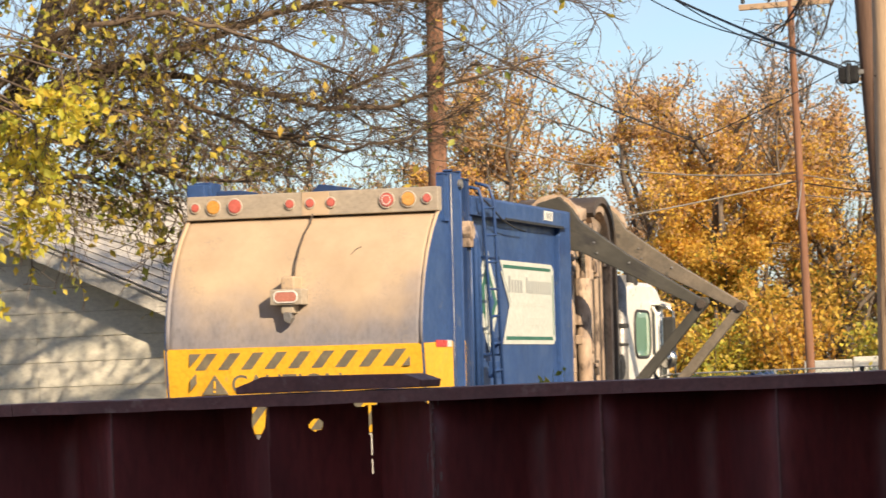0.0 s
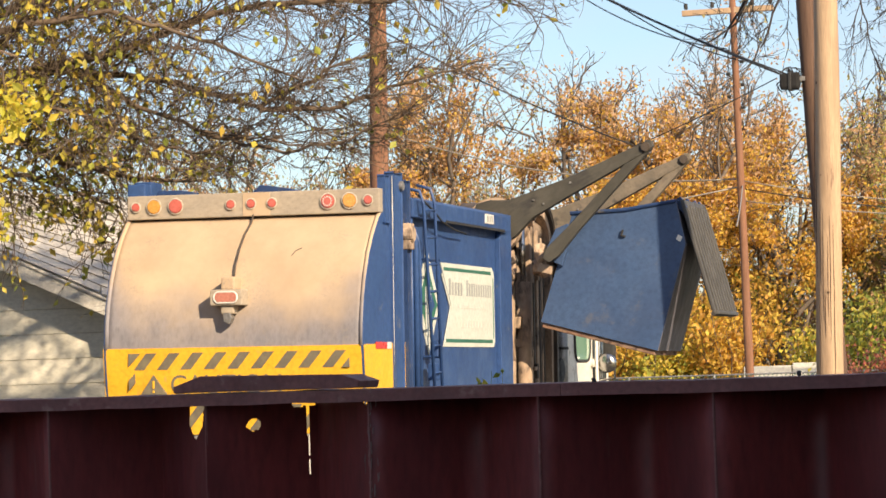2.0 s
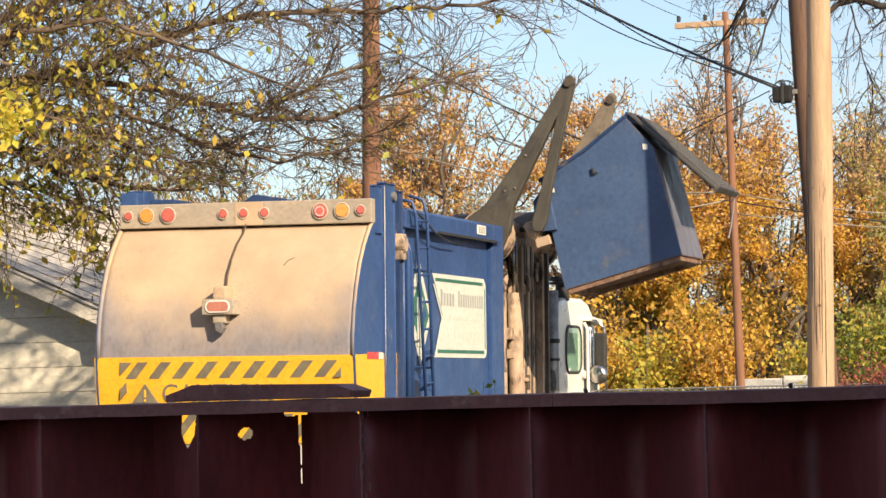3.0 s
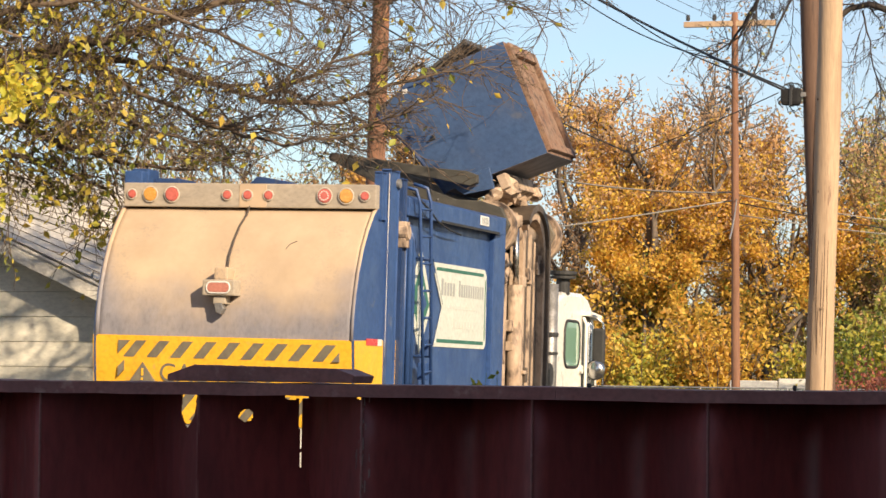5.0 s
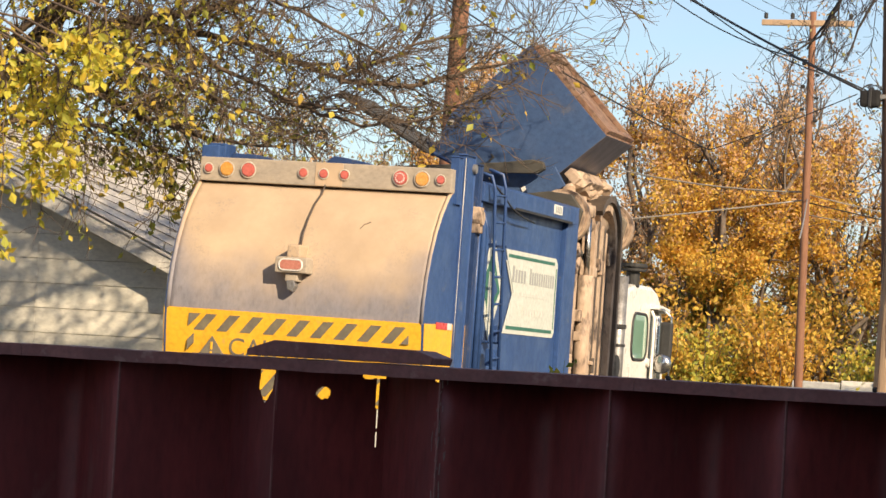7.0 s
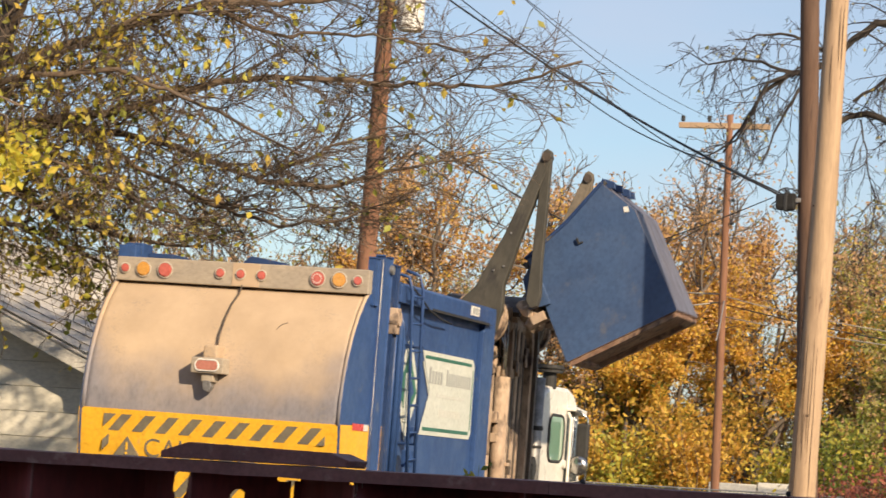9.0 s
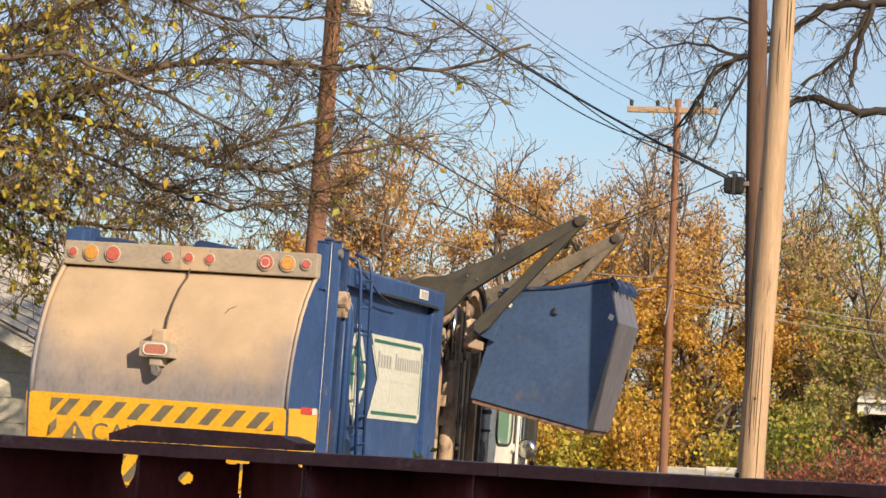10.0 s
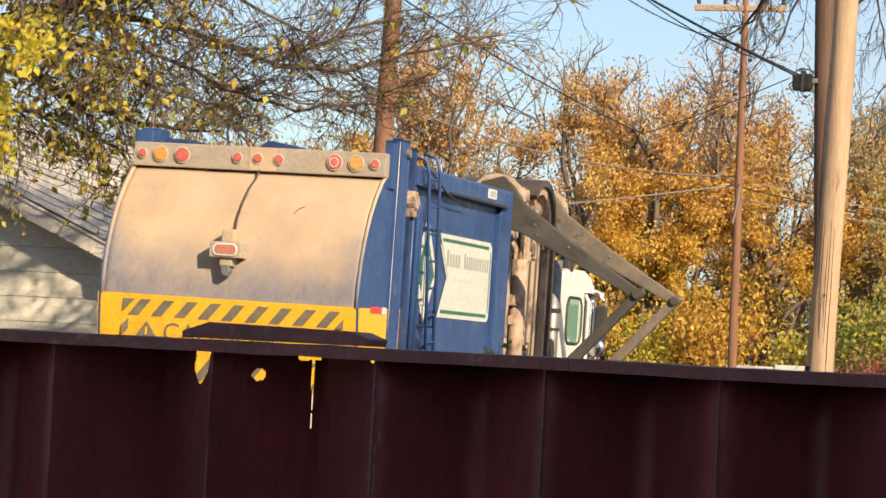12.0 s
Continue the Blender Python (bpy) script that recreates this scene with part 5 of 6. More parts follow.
def far_trees():
    green_below = lambda h: max(0.0, min(0.55, 1.2 - h * 2.6))
    rusty_above = lambda h: max(0.0, min(0.9, (h - 0.45) * 2.2))
    gold = "golden-orange autumn tree with a thin top"
    far_tree("large golden-orange autumn tree across the road", (-8.2, 56, 0), 13.6, 4.0, 21, LEAF_GOLD, 0.105, 80000, 1.2, 0.1, ((LEAF_GREEN, green_below), (LEAF_RUST, rusty_above)), 0.8, rank=4)
    far_tree(gold, (-5.1, 59, 0), 11.6, 3.2, 22, LEAF_GOLD, 0.105, 44000, 1.1, 0.1, ((LEAF_GREEN, green_below), (LEAF_RUST, rusty_above)), 0.8, rank=4)
    far_tree("rust-orange autumn tree behind the pole", (-16.1, 60, 0), 11.4, 3.2, 23, LEAF_GOLD, 0.115, 50000, 0.7, 0.12, ((LEAF_RUST, lambda h: 0.35 + 0.5 * h),), 0.8, rank=4)
    brown = "thin brownish autumn tree far off"
    for x, y, h, seed, n in ((-18.6, 63, 11.4, 24, 16000), (-22.0, 66, 11.2, 31, 14000), (-25.5, 62, 10.8, 25, 13000), (-29.0, 66, 11.4, 32, 13000), (-33.0, 63, 11.0, 33, 12000), (-20.5, 58, 10.6, 41, 9000), (-24.0, 57, 10.4, 42, 9000), (-27.5, 58, 10.6, 43, 9000), (-17.6, 70, 12.6, 44, 8000)):
        far_tree(brown, (x, y, 0), h, 3.4, seed, LEAF_RUST, 0.11, n, 0.5, 0.15, ((LEAF_OLD, lambda h: 0.5),), 0.8, rank=4)
    bare = "bare grey-brown tree in the distance"
    far_tree(bare, (-1.6, 76, 0), 13.6, 3.8, 26, LEAF_RUST, 0.11, 5000, 0.7, 0.15, None, 0.8, rank=4)
    far_tree(bare, (3.2, 78, 0), 12.6, 3.8, 27, LEAF_OLD, 0.11, 6000, 0.7, 0.15, None, 0.8, rank=4)
    far_tree("thin rusty tree with a bare top", (-12.4, 71, 0), 14.0, 3.6, 35, LEAF_RUST, 0.115, 14000, 0.3, 0.3, None, 0.8, rank=4)
    far_tree("thin rusty tree with a bare top", (-10.4, 72, 0), 13.6, 3.2, 36, LEAF_RUST, 0.115, 9000, 0.3, 0.3, None, 0.8, rank=4)
    for x, y, h, seed in ((-7.0, 72, 12.0, 37), (-3.6, 68, 13.0, 38), (-1.7, 70, 12.8, 39)):
        far_tree(bare, (x, y, 0), h, 3.4, seed, LEAF_OLD, 0.11, 7000, 0.7, 0.1, ((LEAF_RUST, lambda h: 0.4),), 0.8, rank=4)
    olive = "olive-green tree with fading leaves"
    far_tree(olive, (0.9, 53, 0), 8.2, 2.5, 28, LEAF_OLD, 0.11, 30000, 0.4, 0.05, ((LEAF_GREEN, lambda h: 0.35), (LEAF_RUST, lambda h: 0.2)), 0.8, rank=4)
    far_tree(olive, (4.6, 56, 0), 8.6, 2.8, 29, LEAF_OLD, 0.11, 26000, 0.4, 0.05, ((LEAF_RUST, lambda h: 0.25),), 0.8, rank=4)
    far_tree(olive, (1.8, 64, 0), 9.4, 3.0, 34, LEAF_OLD, 0.11, 26000, 0.4, 0.05, ((LEAF_RUST, lambda h: 0.3),), 0.8, rank=4)
    far_tree("olive and russet tree with fading leaves", (-1.8, 62, 0), 10.6, 2.6, 30, LEAF_OLD, 0.115, 26000, 0.6, 0.05, ((LEAF_RUST, lambda h: 0.25 + 0.4 * h), (LEAF_OLIVE, lambda h: 0.3)), 0.8, rank=4)
    rng = random.Random(40)
    for k, (x, y, h, w, m, label) in enumerate(((-11.5, 53, 3.6, 1.6, LEAF_GREEN, "dark green shrub with yellowing leaves"), (-9.3, 52.5, 4.6, 1.7, LEAF_GOLD, "golden leafy shrub across the road"),
                                               (-7.2, 52, 3.2, 1.5, LEAF_OLIVE, "yellow-green leafy shrub across the road"), (-5.3, 52, 4.4, 1.5, LEAF_GOLD, "golden leafy shrub across the road"), (-2.6, 52, 3.0, 1.3, LEAF_OLIVE, "yellow-green leafy shrub across the road"),
                                               (-1.0, 51, 3.8, 1.5, LEAF_GREEN, "dark green shrub with yellowing leaves"), (-13.8, 54, 3.2, 1.6, LEAF_GREEN, "dark green shrub with yellowing leaves"), (2.4, 50.5, 3.4, 1.5, LEAF_OLD, "dull green leafy shrub across the road"),
                                               (-3.4, 66, 5.6, 2.2, LEAF_OLD, "dull green leafy shrub across the road"), (-6.6, 67, 5.8, 2.3, LEAF_RUST, "brownish leafy shrub far off"), (-0.4, 67, 5.6, 2.2, LEAF_OLD, "dull green leafy shrub across the road"), (-11.8, 67, 5.4, 2.3, LEAF_RUST, "brownish leafy shrub far off"))):
        sh = thing("shrub", label, "shrub", (x, y, 0))
        wood, spots = Wood(), []
        for j in range(46):
            a = rng.random() * 6.28
            pts = wander(Vector((rng.gauss(0, 0.25), rng.gauss(0, 0.25), 0)), Vector((math.cos(a) * w * 0.6, math.sin(a) * w * 0.6, h)), h * rng.uniform(0.6, 1.0), rng, 5, 0.16)
            wood.branch(pts, 0.03, 0.008, 3)
            for p in pts[1:]:
                for _ in range(22):
                    spots.append(tuple(p + Vector((rng.gauss(0, 0.26), rng.gauss(0, 0.26), rng.gauss(0, 0.22)))))
        wood.done("stem_tangle", BARK_FAR, sh)
        leaves("foliage", [s for s in spots if s[2] > 0.1], 0.14, m, sh, 60 + k)
    # red-stemmed thicket
    for k, (x, y, h) in enumerate(((1.2, 37.5, 2.5), (2.1, 37.2, 2.9), (3.1, 37.8, 2.9), (0.6, 38.2, 2.1))):
        sh = thing("shrub", "dull red thicket of thin stems", "shrub", (x, y, 0))
        wood, spots = Wood(), []
        for j in range(130):
            pts = wander(Vector((rng.gauss(0, 0.45), rng.gauss(0, 0.4), 0)), Vector((rng.gauss(0, 0.25), rng.gauss(0, 0.25), 1)), h * rng.uniform(0.55, 1.0), rng, 6, 0.1)
            wood.branch(pts, 0.012, 0.004, 3)
            for p in pts[2:]:
                for _ in range(4):
                    spots.append(tuple(p + Vector((rng.gauss(0, 0.08), rng.gauss(0, 0.08), rng.gauss(0, 0.1)))))
        wood.done("stem_tangle", TWIG, sh)
        leaves("foliage", spots, 0.09, LEAF_RED, sh, 80 + k)


def bare_limbs(limbs, rng, wood, twig_len, density, leaf_spots, leaf_rate, hang=0.0, lo=0.7, per=1, keep=None):
    """Side branches, twigs and finer twigs along the given limbs."""
    for pts, r0, r1 in limbs:
        line = []
        for a, b in zip(pts, pts[1:]):
            a, b = Vector(a), Vector(b)
            steps = max(2, int((b - a).length / 0.12))
            line += [a.lerp(b, k / steps) + Vector((rng.gauss(0, 0.012), rng.gauss(0, 0.012), rng.gauss(0, 0.012))) for k in range(steps)]
        line.append(Vector(pts[-1]))
        wood.branch(line, r0, r1, 8)
        for i in [i for i in range(1, len(line) - 1) for _ in range(per)]:
            if rng.random() > density:
                continue
            ahead = (line[i + 1] - line[i - 1]).normalized()
            s = i / len(line)
            out = Vector((rng.gauss(0, 0.8), rng.gauss(0, 0.7), rng.gauss(-hang, 0.8)))
            length = twig_len * rng.uniform(0.45, 1.15) * (1 - 0.3 * s)
            side = wander(line[i], ahead * 0.9 + out, length, rng, 7, 0.17, -hang * 0.12)
            if keep and not (keep(side[3]) and keep(side[-1])):
                continue
            rs = max(0.006, (r0 + (r1 - r0) * s) * 0.38)
            wood.branch(side, min(rs, 0.015), 0.0035, 4)
            for j in range(1, 8):
                for _ in range(2):
                    if rng.random() > lo:
                        continue
                    w2 = (side[j] - side[j - 1]).normalized() * 0.8 + Vector((rng.gauss(0, 0.5), rng.gauss(0, 0.5), rng.gauss(-hang, 0.5)))
                    tw = wander(side[j], w2, length * rng.uniform(0.2, 0.55), rng, 4, 0.18, -hang * 0.1)
                    wood.branch(tw, 0.0042, 0.0022, 3)
                    for p in tw[1:]:
                        if rng.random() < leaf_rate(p):
                            leaf_spots.append(tuple(p))
                    if rng.random() < 0.7:
                        t3 = wander(tw[2], (tw[2] - tw[1]).normalized() + Vector((rng.gauss(0, 0.6), rng.gauss(0, 0.5), rng.gauss(0, 0.6))), length * 0.2, rng, 3, 0.2)
                        wood.branch(t3, 0.0034, 0.0018, 3)
                        if rng.random() < leaf_rate(t3[-1]) * 1.5:
                            leaf_spots.append(tuple(t3[-1]))


def near_tree():
    """The half-bare tree whose branches reach over the truck."""
    rng = random.Random(77)
    foot = Vector((-6.2, 1.0, 0))
    tree = thing("tree", "half-bare tree with thin twigs and yellow leaves", "tree", foot)
    g = lambda *pts: [Vector(p) - foot for p in pts]
    wood, few = Wood(), []
    limbs = [
        (g((-6.2, 1.0, 0), (-5.6, 1.0, 1.6), (-4.5, 1.1, 3.2), (-3.3, 1.25, 4.5), (-2.95, 1.3, 5.1), (-2.8, 1.4, 5.9), (-2.9, 1.5, 7.4)), 0.21, 0.07),
        (g((-2.95, 1.3, 4.75), (-2.3, 1.5, 4.95), (-1.86, 1.7, 5.0), (-0.85, 2.0, 5.38), (-0.1, 2.25, 5.48), (0.8, 2.5, 5.46), (1.75, 2.8, 5.5), (2.5, 3.0, 5.8)), 0.045, 0.012),
        (g((-3.2, 1.2, 4.55), (-2.4, 1.6, 4.9), (-1.6, 1.9, 4.82), (-0.96, 2.1, 4.64), (-0.47, 2.2, 4.46), (0.15, 2.4, 4.76), (0.36, 2.45, 5.2)), 0.05, 0.012),
        (g((-0.47, 2.2, 4.46), (0.2, 2.3, 4.42), (0.9, 2.4, 4.62), (1.7, 2.5, 4.82)), 0.028, 0.008),
        (g((-3.5, 1.2, 4.3), (-2.86, 1.4, 4.28), (-2.25, 1.6, 3.98), (-1.6, 1.8, 3.8), (-0.9, 2.0, 3.78)), 0.05, 0.01),
        (g((-2.85, 1.35, 5.4), (-2.0, 1.6, 5.75), (-1.0, 1.8, 6.1), (0.1, 2.1, 6.2), (1.2, 2.3, 6.45)), 0.05, 0.01),
        (g((-3.6, 1.1, 4.2), (-3.3, 0.9, 4.7), (-2.4, 0.7, 5.2), (-1.4, 0.8, 5.3), (-0.6, 1.0, 5.0), (0.3, 1.2, 4.6)), 0.04, 0.01),
        (g((-4.2, 1.1, 3.6), (-3.4, 1.3, 3.9), (-2.7, 1.7, 3.9), (-2.0, 2.0, 3.6), (-1.5, 2.1, 3.1), (-1.42, 2.1, 2.8)), 0.035, 0.008),
        (g((-2.9, 1.4, 5.7), (-3.4, 1.8, 6.3), (-2.6, 2.4, 6.7), (-1.6, 2.8, 6.6)), 0.045, 0.01),
        (g((-1.0, 1.8, 6.1), (-0.3, 2.0, 5.85), (0.6, 2.2, 5.9), (1.6, 2.3, 5.75)), 0.022, 0.007),
        (g((-2.2, 1.5, 4.95), (-1.5, 1.6, 4.5), (-0.8, 1.7, 4.2), (0.1, 1.8, 4.05)), 0.03, 0.008),
        (g((-2.4, 1.5, 4.7), (-1.9, 1.5, 4.35), (-1.3, 1.6, 4.1), (-0.6, 1.7, 3.95)), 0.025, 0.007),
        (g((-0.9, 1.8, 4.2), (-0.1, 1.9, 4.0), (0.5, 2.0, 4.1), (1.1, 2.1, 4.35)), 0.022, 0.006),
        (g((-0.47, 2.2, 4.46), (0.2, 2.3, 4.8), (0.7, 2.4, 5.0), (1.0, 2.4, 5.05)), 0.022, 0.006),
        (g((-2.95, 1.3, 5.0), (-2.2, 1.2, 5.5), (-1.4, 1.3, 5.9), (-0.4, 1.5, 6.0)), 0.035, 0.008),
        (g((-2.85, 1.4, 5.7), (-2.4, 1.1, 6.2), (-1.6, 1.1, 6.6), (-0.6, 1.2, 6.7)), 0.035, 0.008),
        (g((-3.3, 1.2, 4.5), (-2.6, 0.9, 4.6), (-1.9, 0.9, 4.4), (-1.2, 1.0, 4.2)), 0.03, 0.007),
    ]
    rate = lambda p: max(0.020, 0.34 - 0.105 * (p.x + foot.x + 3.4))
    stem = Wood()
    bare_limbs(limbs[:1], rng, stem, 0.5, 0.1, few, rate)
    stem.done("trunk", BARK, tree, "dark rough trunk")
    above = lambda p: p.z > 3.62 or p.x + foot.x < -1.35
    bare_limbs(limbs[1:], rng, wood, 1.15, 0.95, few, rate, 0.06, 0.85, 2, above)
    wood.done("branchwork", TWIG, tree, "brown limbs and bare twigs")
    leaves("foliage", few, 0.078, LEAF_OLIVE, tree, 7, 0.6, "sparse olive-yellow leaves")

    # the leafy yellow branch hanging nearer the camera
    y_tree = thing("tree", "yellow-leaved drooping branches of a neighbouring tree", "tree", (-6.0, -1.2, 0))
    foot = Vector((-6.0, -1.2, 0))
    wood, spots = Wood(), []
    limbs = [(g((-6.0, -1.2, 0), (-5.2, -1.3, 2.4), (-4.0, -1.3, 4.0), (-3.0, -1.3, 4.7)), 0.12, 0.05)]
    bare_limbs(limbs, rng, wood, 0.3, 0.05, [], lambda p: 0)
    for x0, z0, drop in ((-2.75, 4.75, 2.0), (-2.35, 4.6, 1.9), (-2.2, 4.5, 2.1), (-2.05, 4.4, 1.9), (-1.9, 4.25, 1.25), (-1.72, 4.3, 1.0), (-1.55, 4.2, 0.75), (-1.42, 4.1, 0.6), (-2.0, 4.3, 1.6), (-2.15, 4.1, 1.7), (-1.6, 4.0, 0.8), (-1.25, 4.3, 0.5), (-1.05, 4.5, 0.45), (-1.3, 4.7, 0.5)):
        pts = [Vector((-3.0, -1.3, 4.7)) - foot, Vector(((x0 - 3.0) / 2, -1.25, z0 + 0.25)) - foot]
        p = Vector((x0 - 0.22, -1.2 + rng.gauss(0, 0.3), z0)) - foot
        pts += wander(p, Vector((0.12, 0, -1)), drop, rng, 9, 0.12, -0.1)
        wood.branch(pts, 0.014, 0.003, 4)
        for a in pts[2:]:
            for _ in range(3):
                tw = wander(a, Vector((rng.gauss(0, 0.7), rng.gauss(0, 0.6), rng.gauss(-0.6, 0.4))), rng.uniform(0.1, 0.32), rng, 3, 0.2)
                wood.branch(tw, 0.004, 0.002, 3)
                if noise.noise((a + foot) * 3.1) < -0.12:
                    continue
                for q in tw[1:]:
                    for _ in range(2):
                        spots.append(tuple(q + Vector((rng.gauss(0, 0.03), rng.gauss(0, 0.03), rng.gauss(0, 0.03)))))
    wood.done("trunk", TWIG, y_tree, "thin brown branches")
    leaves("foliage", spots, 0.084, LEAF_YELLOW, y_tree, 9, 0.35, "yellow-green hanging leaves")


def right_tree():
    """The bare tree beside the poles, with drooping clusters of twigs."""
    rng = random.Random(91)
    foot = Vector((8.6, 10.2, 0))
    tree = thing("tree", "bare dark tree with drooping twigs and seed clusters", "tree", foot)
    g = lambda *pts: [Vector(p) - foot for p in pts]
    wood, few = Wood(), []
    limbs = [
        (g((8.6, 10.2, 0), (8.4, 10.2, 2.5), (7.6, 10.1, 4.8), (6.9, 10, 6.6), (6.5, 10, 8.5)), 0.25, 0.1),
        (g((7.3, 10, 5.6), (6.2, 9.9, 6.2), (5.22, 9.7, 6.12), (4.94, 9.7, 6.09), (4.67, 9.7, 6.17), (4.39, 9.7, 6.26), (4.15, 9.7, 6.22), (3.9, 9.6, 6.0)), 0.085, 0.030),
        (g((6.7, 10, 7.2), (5.9, 9.8, 7.45), (5.17, 9.7, 7.40), (4.79, 9.7, 7.40), (4.43, 9.7, 7.35), (4.19, 9.7, 7.14), (4.0, 9.7, 6.93), (3.73, 9.7, 6.79), (3.42, 9.7, 6.74), (3.11, 9.7, 6.46), (2.9, 9.7, 6.08), (2.69, 9.7, 5.76)), 0.085, 0.012),
        (g((5.02, 9.7, 7.39), (4.92, 9.7, 7.04), (4.82, 9.7, 6.76), (4.81, 9.7, 6.40)), 0.040, 0.022),
        (g((5.0, 9.7, 7.36), (4.73, 9.7, 6.81), (4.47, 9.7, 6.57), (4.21, 9.7, 6.41)), 0.036, 0.018),
        (g((3.46, 9.7, 6.74), (3.09, 9.7, 6.87), (2.81, 9.7, 6.91), (2.45, 9.7, 6.81), (2.06, 9.7, 6.99)), 0.022, 0.005),
        (g((3.60, 9.7, 6.77), (3.2, 9.6, 6.60), (3.03, 9.6, 6.27), (2.86, 9.6, 5.90), (2.50, 9.6, 5.70)), 0.028, 0.008),
        (g((4.0, 9.7, 6.93), (3.6, 9.6, 7.12), (3.2, 9.6, 7.2), (2.8, 9.5, 7.1)), 0.025, 0.008),
        (g((3.73, 9.7, 6.79), (3.5, 9.6, 6.4), (3.3, 9.6, 6.0), (3.15, 9.6, 5.6)), 0.024, 0.008),
        (g((4.31, 9.7, 6.20), (4.40, 9.7, 5.71), (4.53, 9.7, 5.26), (4.50, 9.7, 4.90)), 0.012, 0.004),
        (g((4.67, 9.7, 6.17), (4.78, 9.7, 5.8), (4.95, 9.7, 5.5), (5.0, 9.7, 5.2)), 0.012, 0.004),
    ]
    bare_limbs(limbs[:1], rng, wood, 0.5, 0.1, few, lambda p: 0)
    bare_limbs(limbs[1:], rng, wood, 0.85, 0.62, few, lambda p: 0.03, 0.35, 0.62, 2)
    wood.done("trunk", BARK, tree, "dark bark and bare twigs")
    tagged(leaves("seed_cluster_spray", few, 0.05, LEAF_OLD, tree, 17, 0.9), kind="stuff")


def far_yard():
    """Low things across the road."""
    shed = thing("shed", "small dark shed with a pale metal roof", "shed", (1.9, 52.4, 0))
    # solid dark box whose colour stands for the shade under the roof
    part("wall", box(-1.2, 3.0, 0.4, 3, 0, 3.6, 0.02), BARK, shed, "dark box painted as the shaded open front")
    part("roof", prism([(-0.4, 3.62), (-0.4, 3.9), (3.4, 3.9), (3.4, 3.62)], "x", -1.6, 3.2, 0.02), PALE, shed, "pale metal roof edge")
    part("roof", prism([(-0.5, 3.92), (3.4, 4.7), (3.4, 4.78), (-0.5, 4.0)], "x", -1.6, 3.2, 0.01), PALE, shed, "pale sloping metal roof")
    wall = thing("low_wall", "low pale wall across the road", "wall", (-3.5, 50.2, 0))
    for k in range(2):
        part("block_panel", box(-1.2 + k * 1.3, 0.07 + k * 1.3, 0, 0.2, 0, 1.93 + 0.06 * k, 0.02), TRIM, wall)
    fence = thing("chain_link_fence", "thin green chain-link fence across the road", "fence", (-9.5, 40, 0))
    for k in range(8):
        part("fence_post", tube([(k * 2.0, 0, 0), (k * 2.0, 0, 1.74)], 0.03, 8), GALV, fence)
    part("top_rail", tube([(0, 0, 1.73), (14, 0, 1.73)], 0.02, 8), GALV, fence)
    bm = bmesh.new()
    for k in range(140):
        for d in (-1, 1):
            x = k * 0.1
            tube([(x, 0.02 * d, 0.05), (x + d * 0.85, 0.02 * d, 1.72)], 0.006, 3, bm, cap=False)
    tagged(part("mesh_wire", bm, SIGN_GREEN, fence), kind="stuff")


ground_and_road()
light_blocking_walls()
garbage_truck, ARMS = truck()
container, lid = refuse_container()
steel_fence()
weeds()
poles_and_cables()
near_tree()
right_tree()
far_trees()
far_yard()
house()


# ---- what moves ----
# seconds, upper arm's angle above the outward level, fork's angle
LIFT = [(0.0, -29.9, 49.0), (0.3, -24.3, 46.5), (0.5, -16.0, 42.5), (1.0, -3.5, 37.2), (1.5, 10.2, 37.3), (2.0, 24.4, 46.2), (2.5, 40.9, 59.5), (3.0, 59.3, 77.0),
        (3.2, 66.5, 85.0), (4.0, 110.0, 126.0), (4.8, 151.0, 166.0), (5.2, 162.0, 177.0), (5.5, 168.0, 184.0), (6.5, 169.0, 185.0), (7.2, 166.0, 183.0), (7.7, 156.0, 173.0), (8.3, 121.0, 141.0), (8.6, 92.0, 112.0),
        (9.0, 69.9, 88.5), (9.5, 49.5, 67.0), (10.0, 30.0, 49.5), (10.5, 15.7, 38.0), (11.0, 0.8, 36.0), (11.5, -15.2, 38.5), (12.0, -29.3, 48.0)]
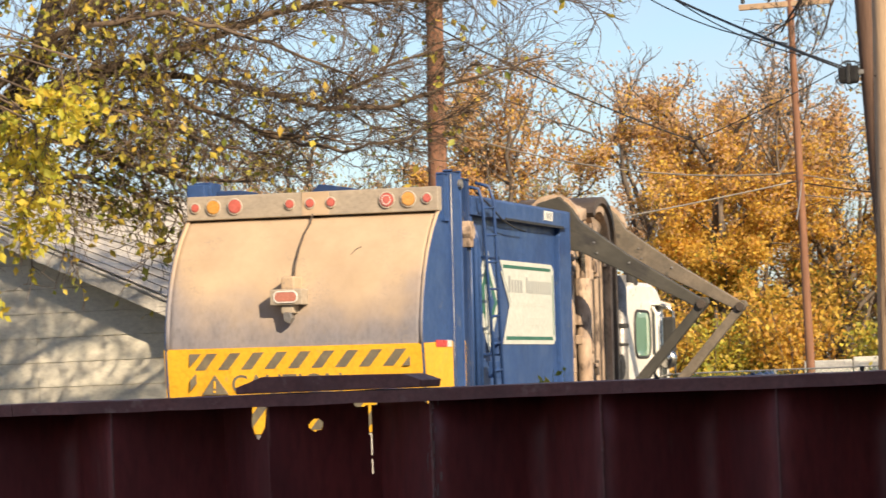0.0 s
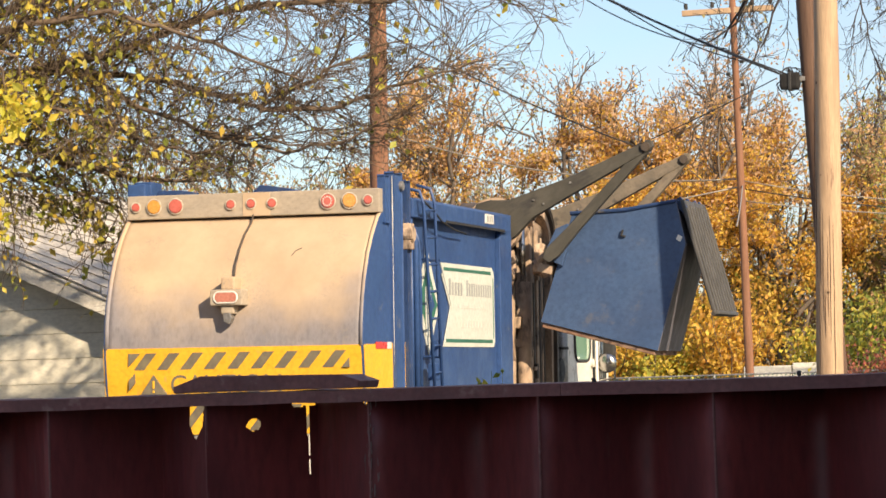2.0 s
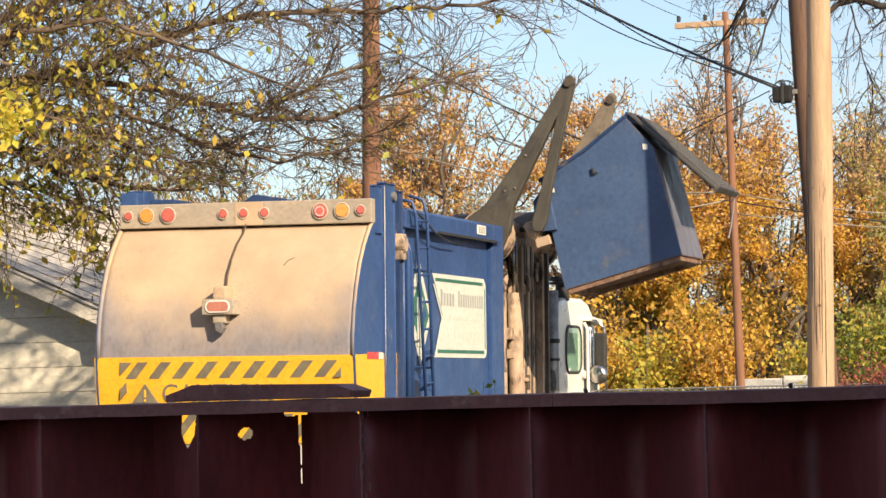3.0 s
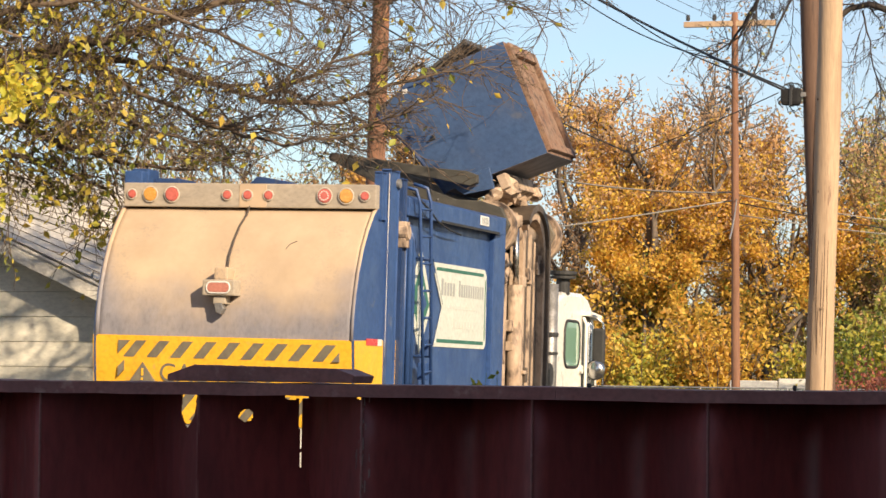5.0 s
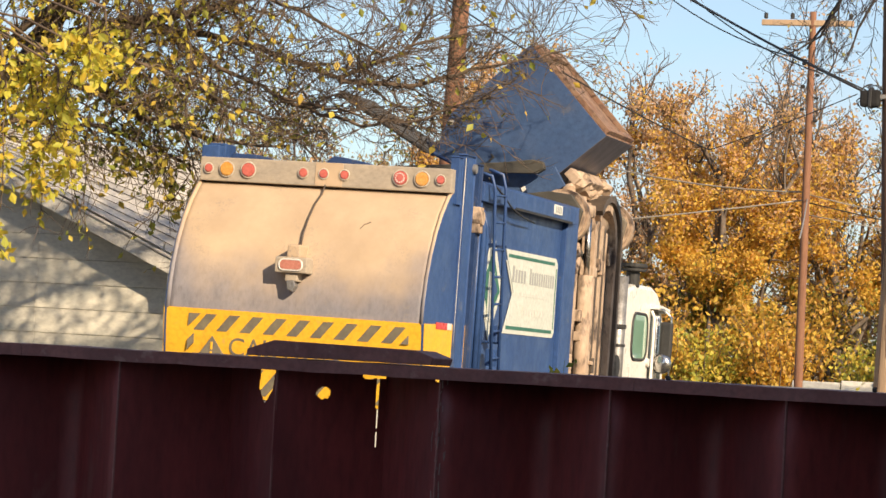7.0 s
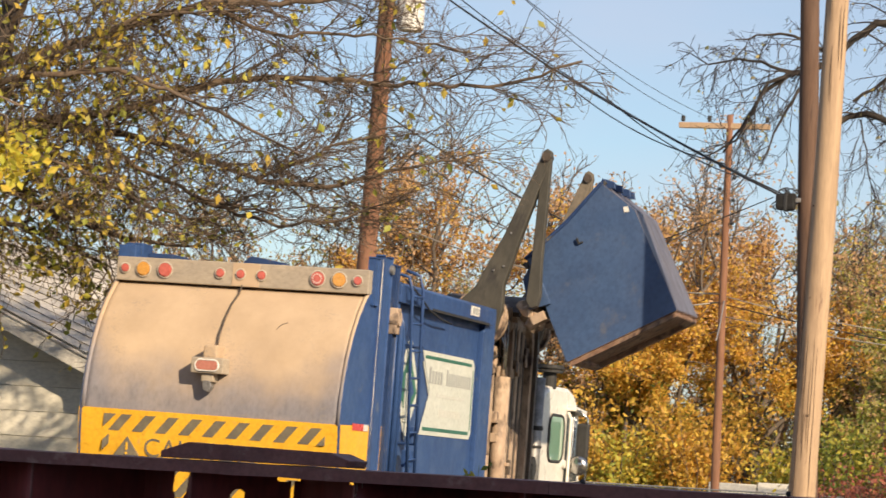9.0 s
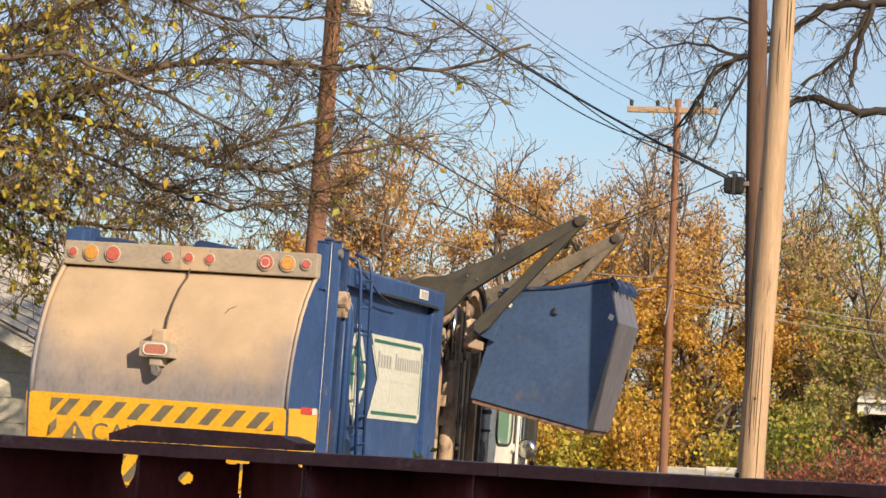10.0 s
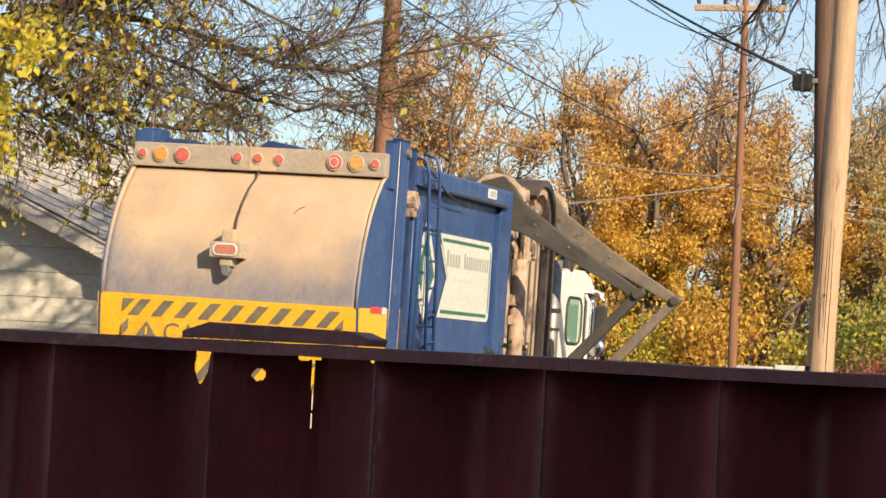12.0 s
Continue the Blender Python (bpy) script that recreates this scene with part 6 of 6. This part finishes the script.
# seconds, container's lower corner x and z, its turn
CARRY = [(0.0, 1.58, 0.49, -15.0), (0.4, 1.50, 0.985, -16.5), (0.5, 1.505, 1.10, -16.0), (1.0, 1.525, 1.68, -15.4), (1.5, 1.495, 2.09, -15.8), (2.0, 1.515, 2.36, -15.6), (2.5, 1.69, 2.56, -2.6),
         (3.0, 1.88, 2.80, 14.5), (3.2, 1.99, 2.895, 22.8), (4.0, 2.14, 3.46, 64.0), (4.8, 1.81, 4.02, 104.0), (5.0, 1.66, 4.17, 113.0), (5.2, 1.54, 4.24, 120.0), (5.5, 1.40, 4.30, 132.0), (6.5, 1.46, 4.26, 134.0),
         (7.2, 1.48, 4.25, 131.0), (7.7, 1.75, 4.08, 113.0), (8.3, 2.08, 3.72, 80.0), (8.6, 2.12, 3.26, 54.0), (9.0, 2.01, 2.97, 27.6), (9.5, 1.745, 2.655, 3.6), (10.0, 1.56, 2.41, -12.0),
         (10.5, 1.48, 2.20, -16.5), (11.0, 1.495, 1.795, -15.9), (11.5, 1.50, 1.21, -14.9), (12.0, 1.58, 0.42, -14.0)]
# seconds, lid's turn on the container
FLAP = [(0.0, -62.0), (1.5, -62.0), (2.0, -60.0), (2.5, -54.0), (3.0, -57.0), (3.2, -57.0), (4.0, -66.0), (4.8, -78.0), (5.0, -76.0), (5.2, -50.0), (5.5, -38.0), (6.0, -32.0),
        (6.5, -8.0), (6.7, 8.0), (7.2, 22.0), (7.7, 62.0), (8.3, 126.0), (8.5, 163.0), (8.7, 196.0), (9.0, 201.0), (12.0, 201.0)]


def motions():
    for arm, fork, y in ARMS:
        walk(arm, [(t, pose(PIVOT[0], y, PIVOT[1], 0, -a, 0)) for t, a, f in LIFT])
        walk(fork, [(t, pose(ARM_LEN, 0, 0, 0, a - f, 0)) for t, a, f in LIFT])
    walk(container, [(t, pose(x, 5.02, z, 0, -a, 0)) for t, x, z, a in CARRY])
    walk(lid, [(t, pose(1.14, 0, 1.56, 0, -a, 0)) for t, a in FLAP])


motions()
